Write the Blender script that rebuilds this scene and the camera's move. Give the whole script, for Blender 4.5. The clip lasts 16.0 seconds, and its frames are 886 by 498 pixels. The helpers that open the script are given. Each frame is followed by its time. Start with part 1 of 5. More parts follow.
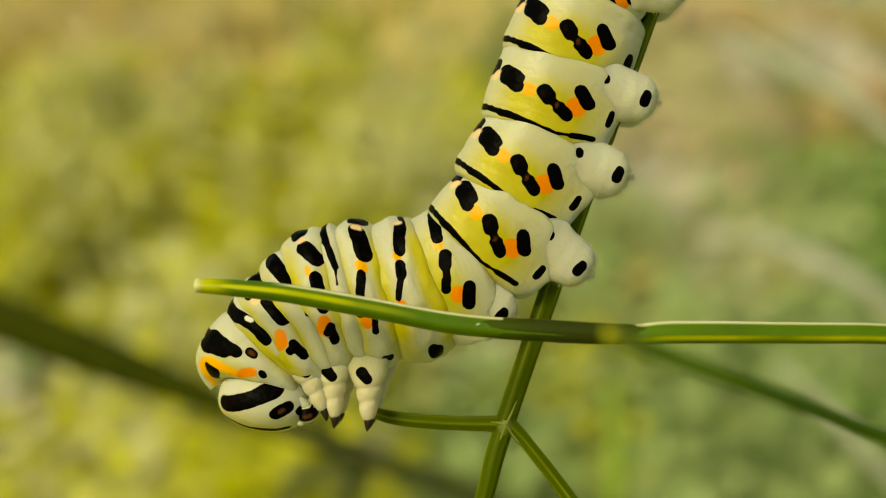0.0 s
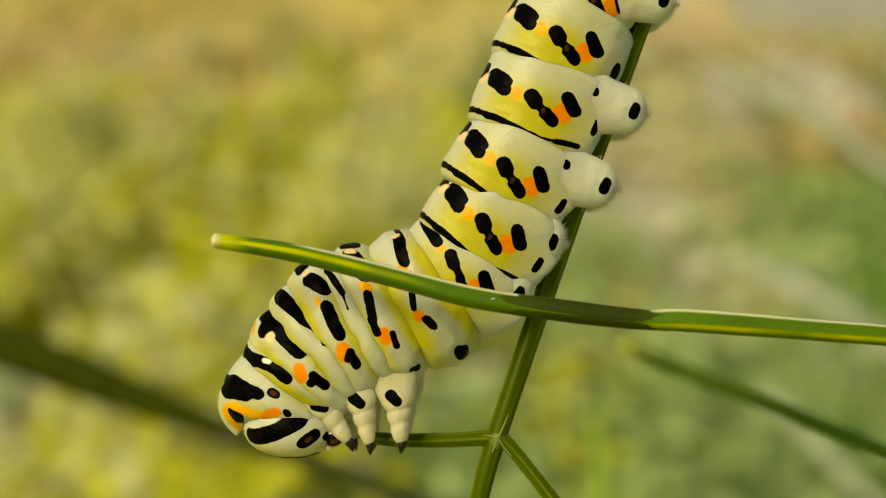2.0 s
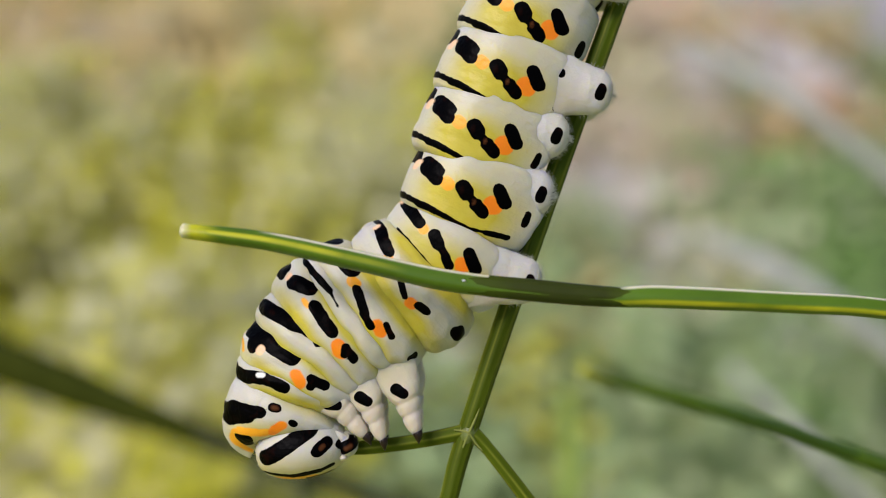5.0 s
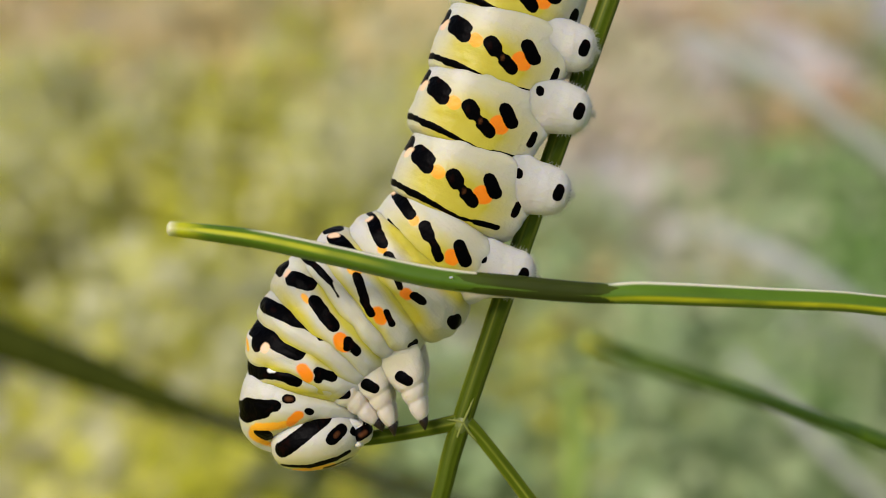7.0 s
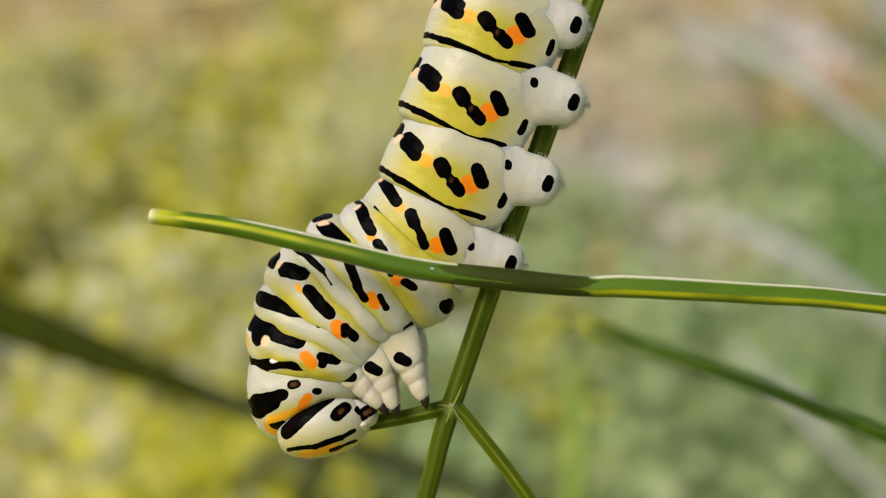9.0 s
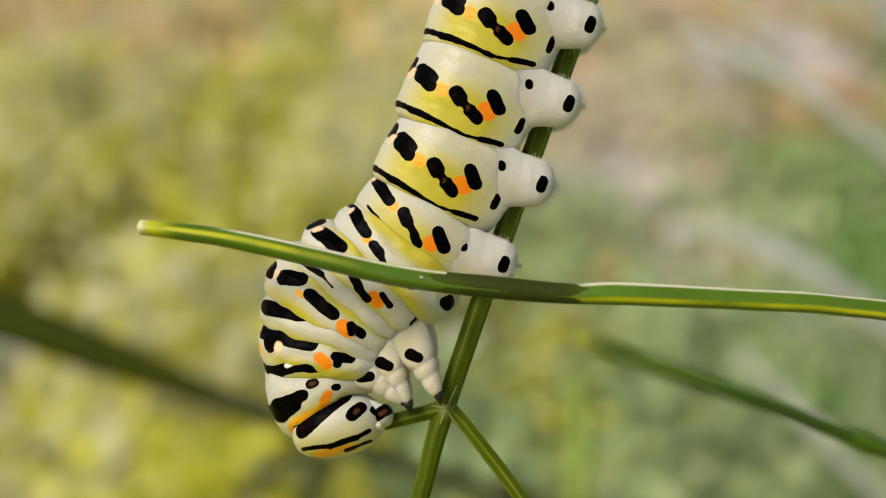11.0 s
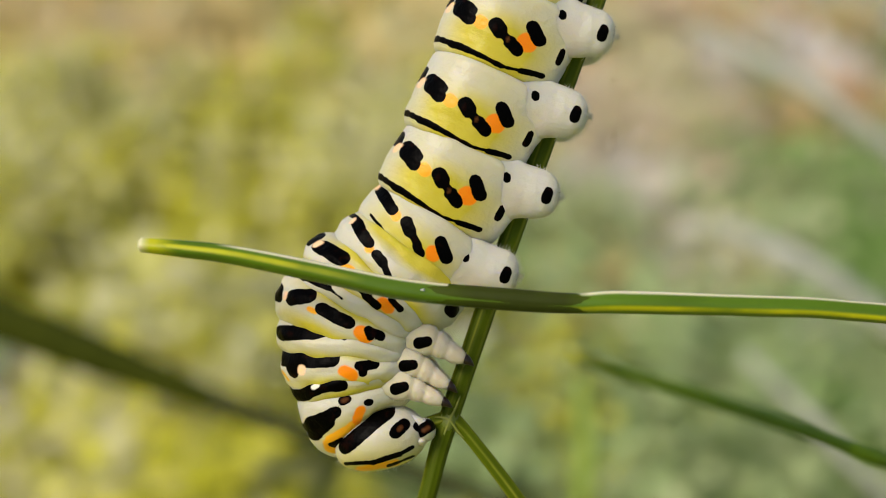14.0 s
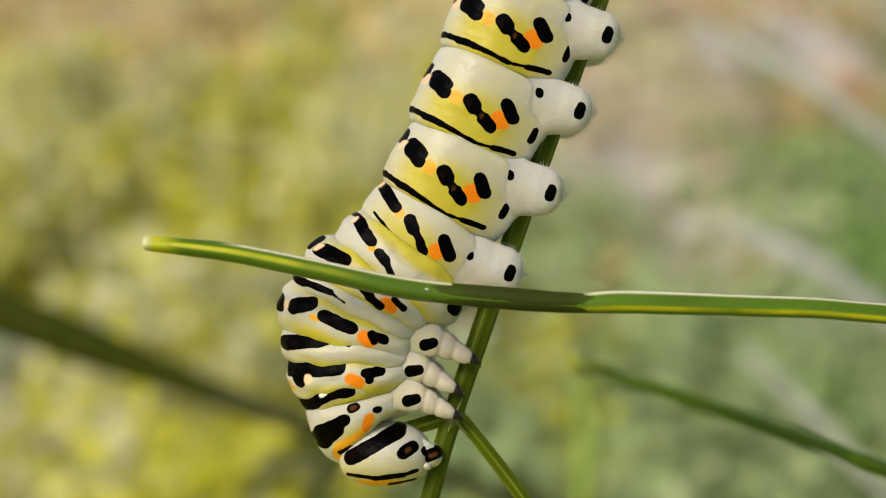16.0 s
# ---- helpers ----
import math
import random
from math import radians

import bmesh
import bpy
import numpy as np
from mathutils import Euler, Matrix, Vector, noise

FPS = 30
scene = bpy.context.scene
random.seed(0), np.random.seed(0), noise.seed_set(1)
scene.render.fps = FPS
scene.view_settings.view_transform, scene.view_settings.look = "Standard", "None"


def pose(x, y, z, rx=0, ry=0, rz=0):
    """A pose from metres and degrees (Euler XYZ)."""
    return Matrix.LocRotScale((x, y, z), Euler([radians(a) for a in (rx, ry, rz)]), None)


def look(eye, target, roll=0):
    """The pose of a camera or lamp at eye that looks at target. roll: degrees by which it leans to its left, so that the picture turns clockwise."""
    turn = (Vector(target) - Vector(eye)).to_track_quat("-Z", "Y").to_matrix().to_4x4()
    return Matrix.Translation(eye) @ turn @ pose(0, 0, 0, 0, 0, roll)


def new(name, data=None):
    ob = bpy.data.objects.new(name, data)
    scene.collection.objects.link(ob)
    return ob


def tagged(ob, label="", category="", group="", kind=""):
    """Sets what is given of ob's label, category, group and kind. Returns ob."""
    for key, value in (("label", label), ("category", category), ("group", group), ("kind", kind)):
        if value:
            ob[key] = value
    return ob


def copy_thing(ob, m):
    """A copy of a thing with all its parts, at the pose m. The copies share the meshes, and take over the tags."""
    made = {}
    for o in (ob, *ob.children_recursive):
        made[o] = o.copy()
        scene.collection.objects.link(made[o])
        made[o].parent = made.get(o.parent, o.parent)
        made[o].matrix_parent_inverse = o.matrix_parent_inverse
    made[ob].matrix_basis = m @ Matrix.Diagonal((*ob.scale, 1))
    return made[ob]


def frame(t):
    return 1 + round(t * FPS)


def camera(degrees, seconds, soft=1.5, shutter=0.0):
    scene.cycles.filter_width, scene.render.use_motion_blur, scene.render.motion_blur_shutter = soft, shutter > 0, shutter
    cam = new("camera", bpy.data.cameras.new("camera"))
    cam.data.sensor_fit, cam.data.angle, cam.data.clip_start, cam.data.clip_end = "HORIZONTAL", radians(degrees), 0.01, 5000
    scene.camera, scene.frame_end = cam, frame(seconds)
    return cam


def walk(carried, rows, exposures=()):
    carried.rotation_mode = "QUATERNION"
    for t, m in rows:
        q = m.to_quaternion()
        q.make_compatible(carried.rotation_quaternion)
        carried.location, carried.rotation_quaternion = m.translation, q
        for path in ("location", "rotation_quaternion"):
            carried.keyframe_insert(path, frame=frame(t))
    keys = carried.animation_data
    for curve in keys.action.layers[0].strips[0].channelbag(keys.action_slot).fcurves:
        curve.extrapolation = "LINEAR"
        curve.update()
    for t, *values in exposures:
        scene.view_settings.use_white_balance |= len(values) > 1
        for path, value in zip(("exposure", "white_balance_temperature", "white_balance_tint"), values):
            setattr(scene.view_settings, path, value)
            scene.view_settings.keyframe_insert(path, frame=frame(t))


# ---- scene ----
# The clip shows a swallowtail caterpillar on a fennel stem, close up, in a garden.
# Sizes in the close-up are in millimetres (MM); x right, y away, z up in the tilted
# close-up space, which TILT lays into the world 45 cm above the ground.
MM = 0.001
TILT = pose(0, 0, 0.45, -18, 0, 0)
TIMES = [0, 0.5, 1, 1.5, 2, 2.5, 3, 3.5, 4, 4.5, 5, 7.5, 8, 8.5, 9, 11.5, 12, 12.5, 13, 13.5, 14, 14.5, 15, 15.5, 16]

# ---------------- camera ----------------
cam = camera(34, 16.0, soft=0.8)
cam.data.dof.use_dof = True
cam.data.dof.focus_distance = 0.0940
cam.data.dof.aperture_fstop = 22.0
CAMERA_ROWS = [(-0.00, 0.00, 0.00, 0.00), (-0.38, -0.34, -0.31, 0.18), (-0.19, -0.87, -0.40, 0.58), (-0.00, -1.06, -0.45, 0.94), (-0.65, -1.18, -0.71, 1.21), (-1.06, -0.72, -1.23, 1.25), (-1.14, -0.27, -1.70, 1.18), (-1.03, -0.57, -1.83, 1.16), (-1.14, 0.00, -1.92, 0.89), (-0.68, 0.11, -1.83, 0.49), (-0.61, 0.23, -1.83, 0.18), (0.38, 0.19, -1.52, -0.31), (0.42, 0.27, -1.52, -0.49), (0.87, 0.27, -1.45, -0.60), (1.18, -0.11, -1.43, -0.60), (1.90, -0.65, -1.25, -0.20), (1.63, -0.61, -1.30, -0.22), (1.86, -0.34, -1.25, -0.27), (1.75, -0.53, -1.30, -0.18), (1.94, -0.27, -1.12, -0.27), (2.13, 0.19, -0.96, -0.31), (2.05, 0.04, -0.96, -0.34), (2.13, 0.15, -0.94, -0.45), (2.05, 0.30, -0.98, -0.47), (1.83, 0.23, -0.98, -0.45)]
EXPOSURES = [(0, -0.44, 12900, -15.5), (2, -0.43, 12600, -14), (3, -0.42, 9700, -6.5), (4, -0.38, 7000, 12.5), (5, -0.33, 6200, 22.5), (9, -0.28, 6950, 13.5), (16, -0.27, 7150, 12.5)]
walk(cam, [(t, TILT @ pose(x * MM, -97.5 * MM, z * MM, 90 + p, 0, yaw)) for t, (x, z, yaw, p) in zip(TIMES, CAMERA_ROWS)], EXPOSURES)

# ---------------- light ----------------
world = bpy.data.worlds.new("sky")
scene.world = world
world.use_nodes = True
SUN_EL, SUN_AZ = 45, 222          # elevation; azimuth of the sun seen from the plant, clockwise from +y
nt = world.node_tree
sky = nt.nodes.new("ShaderNodeTexSky")
sky.sky_type = "NISHITA"
sky.sun_disc = False
sky.sun_elevation = radians(SUN_EL)
sky.sun_rotation = radians(SUN_AZ)
nt.links.new(sky.outputs[0], nt.nodes["Background"].inputs[0])
nt.nodes["Background"].inputs[1].default_value = 0.13
sun_data = bpy.data.lights.new("sun", "SUN")
sun_data.energy, sun_data.angle, sun_data.color = 3.9, radians(26), (1.0, 0.95, 0.86)
sun = new("sun", sun_data)
az, el = radians(SUN_AZ), radians(SUN_EL)
sun.matrix_world = look((5 * math.sin(az) * math.cos(el), 5 * math.cos(az) * math.cos(el), 5 * math.sin(el)), (0, 0, 0))

# ---------------- materials ----------------
def material(name, rough=0.6, spec=0.5):
    m = bpy.data.materials.new(name)
    m.use_nodes = True
    n = m.node_tree.nodes
    b = n["Principled BSDF"]
    b.inputs["Roughness"].default_value = rough
    b.inputs["Specular IOR Level"].default_value = spec
    return m, m.node_tree, b


def node(tree, kind, **values):
    n = tree.nodes.new(kind)
    for k, v in values.items():
        n.inputs[k.replace("_", " ")].default_value = v
    return n


def noise_tex(tree, scale, detail=3.0, coord="Object"):
    tc = tree.nodes.new("ShaderNodeTexCoord")
    n = node(tree, "ShaderNodeTexNoise", Scale=scale, Detail=detail)
    tree.links.new(tc.outputs[coord], n.inputs["Vector"])
    return n.outputs["Fac"]


def ramp(tree, fac, stops):
    r = tree.nodes.new("ShaderNodeValToRGB")
    while len(r.color_ramp.elements) < len(stops):
        r.color_ramp.elements.new(0.5)
    for e, (p, c) in zip(r.color_ramp.elements, stops):
        e.position, e.color = p, (*c, 1) if len(c) == 3 else c
    tree.links.new(fac, r.inputs["Fac"])
    return r.outputs["Color"]


def mix(tree, fac, a, b):
    m = tree.nodes.new("ShaderNodeMix")
    m.data_type = "RGBA"
    for socket, v in ((m.inputs["Factor"], fac), (m.inputs["A"], a), (m.inputs["B"], b)):
        if isinstance(v, (int, float)):
            socket.default_value = v
        elif isinstance(v, tuple):
            socket.default_value = (*v, 1)
        else:
            tree.links.new(v, socket)
    return m.outputs["Result"]


def calc(tree, op, a, b=0.0, c=0.0, clamp=False):
    m = tree.nodes.new("ShaderNodeMath")
    m.operation, m.use_clamp = op, clamp
    for s, v in zip(m.inputs, (a, b, c)):
        if isinstance(v, (int, float)):
            s.default_value = v
        else:
            tree.links.new(v, s)
    return m.outputs[0]


def attribute(tree, name):
    a = tree.nodes.new("ShaderNodeAttribute")
    a.attribute_name = name
    return a.outputs["Fac"]


def bump(tree, bsdf, height, strength, distance):
    b = node(tree, "ShaderNodeBump", Strength=strength, Distance=distance)
    tree.links.new(height, b.inputs["Height"])
    tree.links.new(b.outputs["Normal"], bsdf.inputs["Normal"])


def skin_material():
    """Cream-white skin, yellow saddles, black and orange marks from the distance attributes (mm)."""
    m, t, b = material("caterpillar_skin", 0.42, 0.45)
    fine = noise_tex(t, 900, 4)
    broad = noise_tex(t, 260, 2)
    cream = mix(t, broad, (0.57, 0.563, 0.525), (0.53, 0.514, 0.405))
    yellow = mix(t, fine, (0.50, 0.42, 0.018), (0.60, 0.52, 0.07))
    wave = calc(t, "MULTIPLY", attribute(t, "yellow"), calc(t, "MULTIPLY_ADD", broad, 1.5, 0.75), clamp=True)
    col = mix(t, wave, cream, yellow)
    col = mix(t, attribute(t, "peach"), col, mix(t, broad, (0.68, 0.59, 0.46), (0.66, 0.53, 0.36)))
    wob = calc(t, "MULTIPLY_ADD", noise_tex(t, 1300, 3), 0.22, -0.11)

    def mask(name, soft):
        return calc(t, "MULTIPLY_ADD", calc(t, "ADD", attribute(t, name), wob), -0.5 / soft, 0.5, clamp=True)

    col = mix(t, mask("amber", 0.06), col, (0.92, 0.42, 0.015))
    col = mix(t, mask("orange", 0.06), col, (0.95, 0.27, 0.004))
    dark = mask("black", 0.028)
    ink = ramp(t, noise_tex(t, 1300, 3), [(0.56, (0.0006, 0.0005, 0.0005)), (0.85, (0.014, 0.003, 0.0014))])
    col = mix(t, dark, col, ink)
    col = mix(t, mask("pink", 0.06), col, (0.88, 0.58, 0.34))
    col = mix(t, mask("brown", 0.08), col, (0.085, 0.03, 0.010))
    col = mix(t, mask("white", 0.05), col, (0.8, 0.78, 0.7))
    t.links.new(col, b.inputs["Base Color"])
    t.links.new(calc(t, "MULTIPLY_ADD", fine, 0.25, 0.30), b.inputs["Roughness"])
    t.links.new(calc(t, "MULTIPLY_ADD", dark, -0.31, 0.34), b.inputs["Specular IOR Level"])
    t.links.new(calc(t, "MULTIPLY_ADD", dark, -0.7, 0.7), b.inputs["Subsurface Weight"])
    b.inputs["Subsurface Radius"].default_value = (1.0, 0.75, 0.28)
    b.inputs["Subsurface Scale"].default_value = 0.0009
    stretch = t.nodes.new("ShaderNodeMapping")
    stretch.inputs["Scale"].default_value = (260, 260, 1900)
    t.links.new(t.nodes.new("ShaderNodeTexCoord").outputs["Object"], stretch.inputs["Vector"])
    creases = node(t, "ShaderNodeTexNoise", Scale=1.0, Detail=3.0)
    t.links.new(stretch.outputs[0], creases.inputs["Vector"])
    relief = calc(t, "ADD", noise_tex(t, 480, 3), calc(t, "MULTIPLY", noise_tex(t, 2600, 3), 0.5))
    bump(t, b, calc(t, "ADD", relief, calc(t, "MULTIPLY", creases.outputs["Fac"], 0.6)), 0.40, 0.00028)
    return m


def stem_material(name, dark, light, rough, spec=0.5, tip=((0.55, 0.56, 0.38), (0.78, 0.76, 0.62))):
    """Ribbed green stalk: pale ribs from the rib attribute, dull green between, scuffs."""
    m, t, b = material(name, rough, spec)
    patches = noise_tex(t, 190, 4)
    base = mix(t, patches, dark, tuple(2.2 * c for c in dark))
    rib = calc(t, "MULTIPLY", attribute(t, "rib"), calc(t, "MULTIPLY_ADD", noise_tex(t, 150, 3), 3.2, -0.85, True), clamp=True)
    col = mix(t, rib, base, light)
    col = mix(t, attribute(t, "pale"), col, mix(t, noise_tex(t, 300, 3), *tip))
    t.links.new(col, b.inputs["Base Color"])
    b.inputs["Subsurface Weight"].default_value = 0.19
    b.inputs["Subsurface Radius"].default_value = (0.6, 1.0, 0.2)
    b.inputs["Subsurface Scale"].default_value = 0.0006
    bump(t, b, noise_tex(t, 1400, 4), 0.25, 0.0001)
    return m


def plain_material(name, a, c, scale, rough, spec=0.4, sss=0.0):
    m, t, b = material(name, rough, spec)
    t.links.new(mix(t, noise_tex(t, scale, 4), a, c), b.inputs["Base Color"])
    if sss:
        b.inputs["Subsurface Weight"].default_value = sss
        b.inputs["Subsurface Radius"].default_value = (1.0, 0.8, 0.5)
        b.inputs["Subsurface Scale"].default_value = 0.0007
    bump(t, b, noise_tex(t, scale * 4, 3), 0.3, 0.3 / scale)
    return m


def leaf_material(name, a, c):
    m, t, b = material(name, 0.55, 0.4)
    g = t.nodes.new("ShaderNodeNewGeometry")
    t.links.new(mix(t, g.outputs["Random Per Island"], a, c), b.inputs["Base Color"])
    tr = t.nodes.new("ShaderNodeBsdfTranslucent")
    t.links.new(mix(t, g.outputs["Random Per Island"], a, c), tr.inputs["Color"])
    ms = t.nodes.new("ShaderNodeMixShader")
    ms.inputs[0].default_value = 0.22
    t.links.new(b.outputs[0], ms.inputs[1])
    t.links.new(tr.outputs[0], ms.inputs[2])
    t.links.new(ms.outputs[0], t.nodes["Material Output"].inputs["Surface"])
    return m


SKIN = skin_material()
STALK = stem_material("front_stalk_green", (0.045, 0.090, 0.004), (0.47, 0.47, 0.012), 0.30, 0.35, ((0.60, 0.58, 0.34), (0.82, 0.78, 0.60)))
STEM = stem_material("stem_green", (0.038, 0.056, 0.0015), (0.17, 0.19, 0.016), 0.5, 0.09)
NODE = stem_material("node_green", (0.07, 0.095, 0.012), (0.24, 0.27, 0.06), 0.45)
SHEATH = stem_material("sheath_green", (0.020, 0.027, 0.004), (0.075, 0.12, 0.006), 0.42, 0.10)
TWIG = stem_material("twig_green", (0.030, 0.066, 0.002), (0.17, 0.27, 0.015), 0.45, 0.2, ((0.34, 0.37, 0.02), (0.52, 0.47, 0.04)))
DEADWOOD = plain_material("old_stem", (0.026, 0.036, 0.002), (0.052, 0.062, 0.004), 90, 0.8, 0.1)
DRYWOOD = plain_material("dry_wood", (0.030, 0.036, 0.012), (0.062, 0.068, 0.026), 90, 0.8, 0.1)
CLAW = plain_material("claw", (0.006, 0.004, 0.003), (0.025, 0.010, 0.006), 2000, 0.35)
HAIR = plain_material("bristle", (0.72, 0.70, 0.58), (0.82, 0.80, 0.70), 500, 0.5)

# ---------------- mesh helpers ----------------
def mesh_object(name, verts, faces, mat, parent=None, label="", smooth=True):
    me = bpy.data.meshes.new(name)
    me.from_pydata(verts, [], faces)
    me.materials.append(mat)
    if smooth:
        me.polygons.foreach_set("use_smooth", [True] * len(me.polygons))
    ob = new(name, me)
    if parent is not None:
        ob.parent = parent
    if label:
        tagged(ob, label)
    return ob


def set_attribute(ob, name, values):
    ob.data.attributes.new(name, "FLOAT", "POINT").data.foreach_set("value", np.asarray(values, np.float32))


def grid_faces(rows, cols, first=0):
    """Faces of rows of cols vertices, closed round."""
    return [(first + i * cols + j, first + i * cols + (j + 1) % cols, first + (i + 1) * cols + (j + 1) % cols, first + (i + 1) * cols + j)
            for i in range(rows - 1) for j in range(cols)]


def capsule_distance(p, q, a, b):
    """Distance of (p, q) from the line a-b, as arrays."""
    d = np.subtract(b, a)
    k = np.clip(((p - a[0]) * d[0] + (q - a[1]) * d[1]) / max(d @ d, 1e-9), 0, 1)
    return np.hypot(p - a[0] - k * d[0], q - a[1] - k * d[1])


KINDS = {"k": "black", "o": "orange", "y": "amber", "p": "pink", "q": "white", "b": "brown"}


def paint(ob, p, q, marks, place):
    """Signed distances in mm to the marks of each colour; place() turns a mark's point into (p, q)."""
    field = {name: np.full(p.shape, 5.0) for name in KINDS.values()}
    for kind, x1, s1, x2, s2, r in marks:
        d = capsule_distance(p, q, place(x1, s1), place(x2, s2)) - r
        f = field[KINDS[kind]]
        np.minimum(f, d, out=f)
    for name, f in field.items():
        set_attribute(ob, name, f.ravel())


def wrinkle(x, y, z, scale, seed):
    return noise.noise(Vector((x * scale + seed, y * scale, z * scale)))


def segment(parent, name, rx, rv, ry, half, power, marks, yellow, seed, label="", folds=0.02, wedge=0.0, creases=False, lobe=0.0, flank=0.85):
    """One rigid ring of the body: belly to +x, tail to +z, the near flank to -y."""
    rows, cols = 60, 150
    s = np.sin(np.linspace(-1, 1, rows) * math.pi / 2) * half
    th = np.linspace(0, 2 * math.pi, cols, endpoint=False)
    S, TH = np.meshgrid(s, th, indexing="ij")
    m = (1 - np.minimum(np.abs(S / half), 0.9999) ** power) ** (1 / power)
    m = m * (1 + folds * np.cos(S / half * 6.0) * (0.4 + 0.6 * np.abs(np.sin(TH))))
    across = np.where(np.cos(TH) > 0, -rx, -rv) * np.cos(TH)
    depth = np.where(np.cos(TH) > 0, np.sin(TH), np.sign(np.sin(TH)) * np.abs(np.sin(TH)) ** flank)
    X, Y = across * m, -ry * depth * m
    S0 = S
    turn = np.minimum(TH, 2 * math.pi - TH)
    X = X + lobe * m * np.exp(-((S + 0.9) / 1.35) ** 2) * np.exp(-((turn - radians(142)) / radians(27)) ** 2)
    S = S * np.maximum(1 - np.where(S > 0, wedge, min(wedge, 0.4)) * across / rx, 0.58)
    ripple = [0.30 * wrinkle(1.1 * math.cos(a), 1.1 * math.sin(a), 0, 1.3, seed + 3) if creases else 0.0 for a in th]
    verts = []
    for x, y, z, j in zip(X.ravel(), Y.ravel(), -S.ravel(), list(range(cols)) * rows):
        k = 1 + 0.022 * wrinkle(x, y, z, 0.45, seed) + (0.030 if creases else 0.014) * wrinkle(x, y, 1.6 * z, 0.9, seed + 7)
        verts.append((x * k * MM, y * k * MM, (z + ripple[j]) * MM))
    ends = [(0, 0, half * MM), (0, 0, -half * MM)]
    n = len(verts)
    faces = grid_faces(rows, cols)
    faces += [(n, (j + 1) % cols, j) for j in range(cols)]
    faces += [(n + 1, n - cols + j, n - cols + (j + 1) % cols) for j in range(cols)]
    ob = mesh_object(name, verts + ends, [f[::-1] for f in faces], SKIN, parent, label)
    if lobe:
        own = np.array([v.vector for v in ob.data.vertex_normals])
        k = np.clip((turn - radians(92)) / radians(38), 0, 1) * np.exp(-(S0 / 1.9) ** 4)
        k = np.append(k.ravel(), (0, 0))[:, None]
        side = np.append(-np.sign(np.sin(TH)).ravel(), (1, 1))
        out = np.stack([0.42 + 0 * side, 0.9 * side, 0 * side], 1) + own * np.array((0, 0, 0.3))
        mixed = own * (1 - k) + out * k
        mixed /= np.linalg.norm(mixed, axis=1)[:, None]
        ob.data.normals_split_custom_set_from_vertices(mixed.tolist())
    fold = np.minimum(TH, 2 * math.pi - TH)
    P, Q = np.append(across + (X - across * m) / np.maximum(m, 0.05), (0, 0)), np.append(S, (-half, half))
    paint(ob, P, Q, marks, lambda x, a: np.array((max(-rx, min(rv, x)), a)))
    lat = np.exp(-((fold - radians(92)) / radians(62)) ** 2) if creases else np.exp(-((fold - radians(101)) / np.where(fold > radians(101), radians(37), radians(60))) ** 2)
    along = np.clip(np.abs(S0 / half) * 2.4 - 0.35, 0.12, 1) if creases else np.clip(0.62 + 1.05 * S0 / half, 0.18, 1)
    set_attribute(ob, "yellow", np.append((yellow * lat * along).ravel(), (0, 0)))
    return ob


def tube(name, points, radii, mat, parent=None, label="", ribs=9, ribbing=0.06, sides=36, steps=6, pale=None, phase=0.0, stripes=(), bright=None):
    """A ribbed stalk along points (metres), with closed rounded ends."""
    pts = [Vector(p) for p in points]
    path, rad = [], []
    for i in range(len(pts) - 1):
        a, b, c, d = pts[max(i - 1, 0)], pts[i], pts[i + 1], pts[min(i + 2, len(pts) - 1)]
        for k in range(steps):
            u = k / steps
            path.append(0.5 * (2 * b + (c - a) * u + (2 * a - 5 * b + 4 * c - d) * u * u + (3 * b - a - 3 * c + d) * u ** 3))
            rad.append(radii[i] * (1 - u) + radii[i + 1] * u)
    path.append(pts[-1])
    rad.append(radii[-1])
    first, last = path[0] - path[1], path[-1] - path[-2]
    path = [path[0] + first.normalized() * rad[0] * 0.35] + path + [path[-1] + last.normalized() * rad[-1] * 0.35]
    rad = [rad[0] * 0.55] + rad + [rad[-1] * 0.55]
    verts, rib, pal = [], [], []
    side = Vector((0, -1, 0.05))
    for i, p in enumerate(path):
        t = (path[min(i + 1, len(path) - 1)] - path[max(i - 1, 0)]).normalized()
        x = (side - t * side.dot(t)).normalized()
        y = t.cross(x)
        for j in range(sides):
            a = 2 * math.pi * j / sides
            w = math.cos(ribs * (a - phase) + 0.25 * math.sin(0.11 * i))
            r = rad[i] * (1 + ribbing * w + 0.03 * noise.noise(p * 300))
            verts.append(p + (x * math.cos(a) + y * math.sin(a)) * r)
            rib.append(max(0.0, w) ** 2 if not stripes else 0.0)
            pal.append(pale(i / (len(path) - 1)) if pale else 0.0)
            if bright:
                rib[-1] = bright(i / (len(path) - 1))
            for kind, angle, width, begin, end in stripes:
                off = (a - angle - 0.12 * math.sin(0.05 * i) + math.pi) % (2 * math.pi) - math.pi
                at = (i - 1) / steps
                band = math.exp(-(off / width) ** 4) * max(0.0, min(1.0, (at - begin) * 2.5)) * max(0.0, min(1.0, (end - at) * 1.2))
                if kind == "rib":
                    rib[-1] = max(rib[-1], band)
                else:
                    pal[-1] = max(pal[-1], 0.95 * band)
    n = len(verts)
    faces = grid_faces(len(path), sides) + [tuple(range(sides))[::-1], tuple(range(n - sides, n))]
    ob = mesh_object(name, verts, faces, mat, parent, label)
    set_attribute(ob, "rib", rib)
    set_attribute(ob, "pale", pal)
    return ob


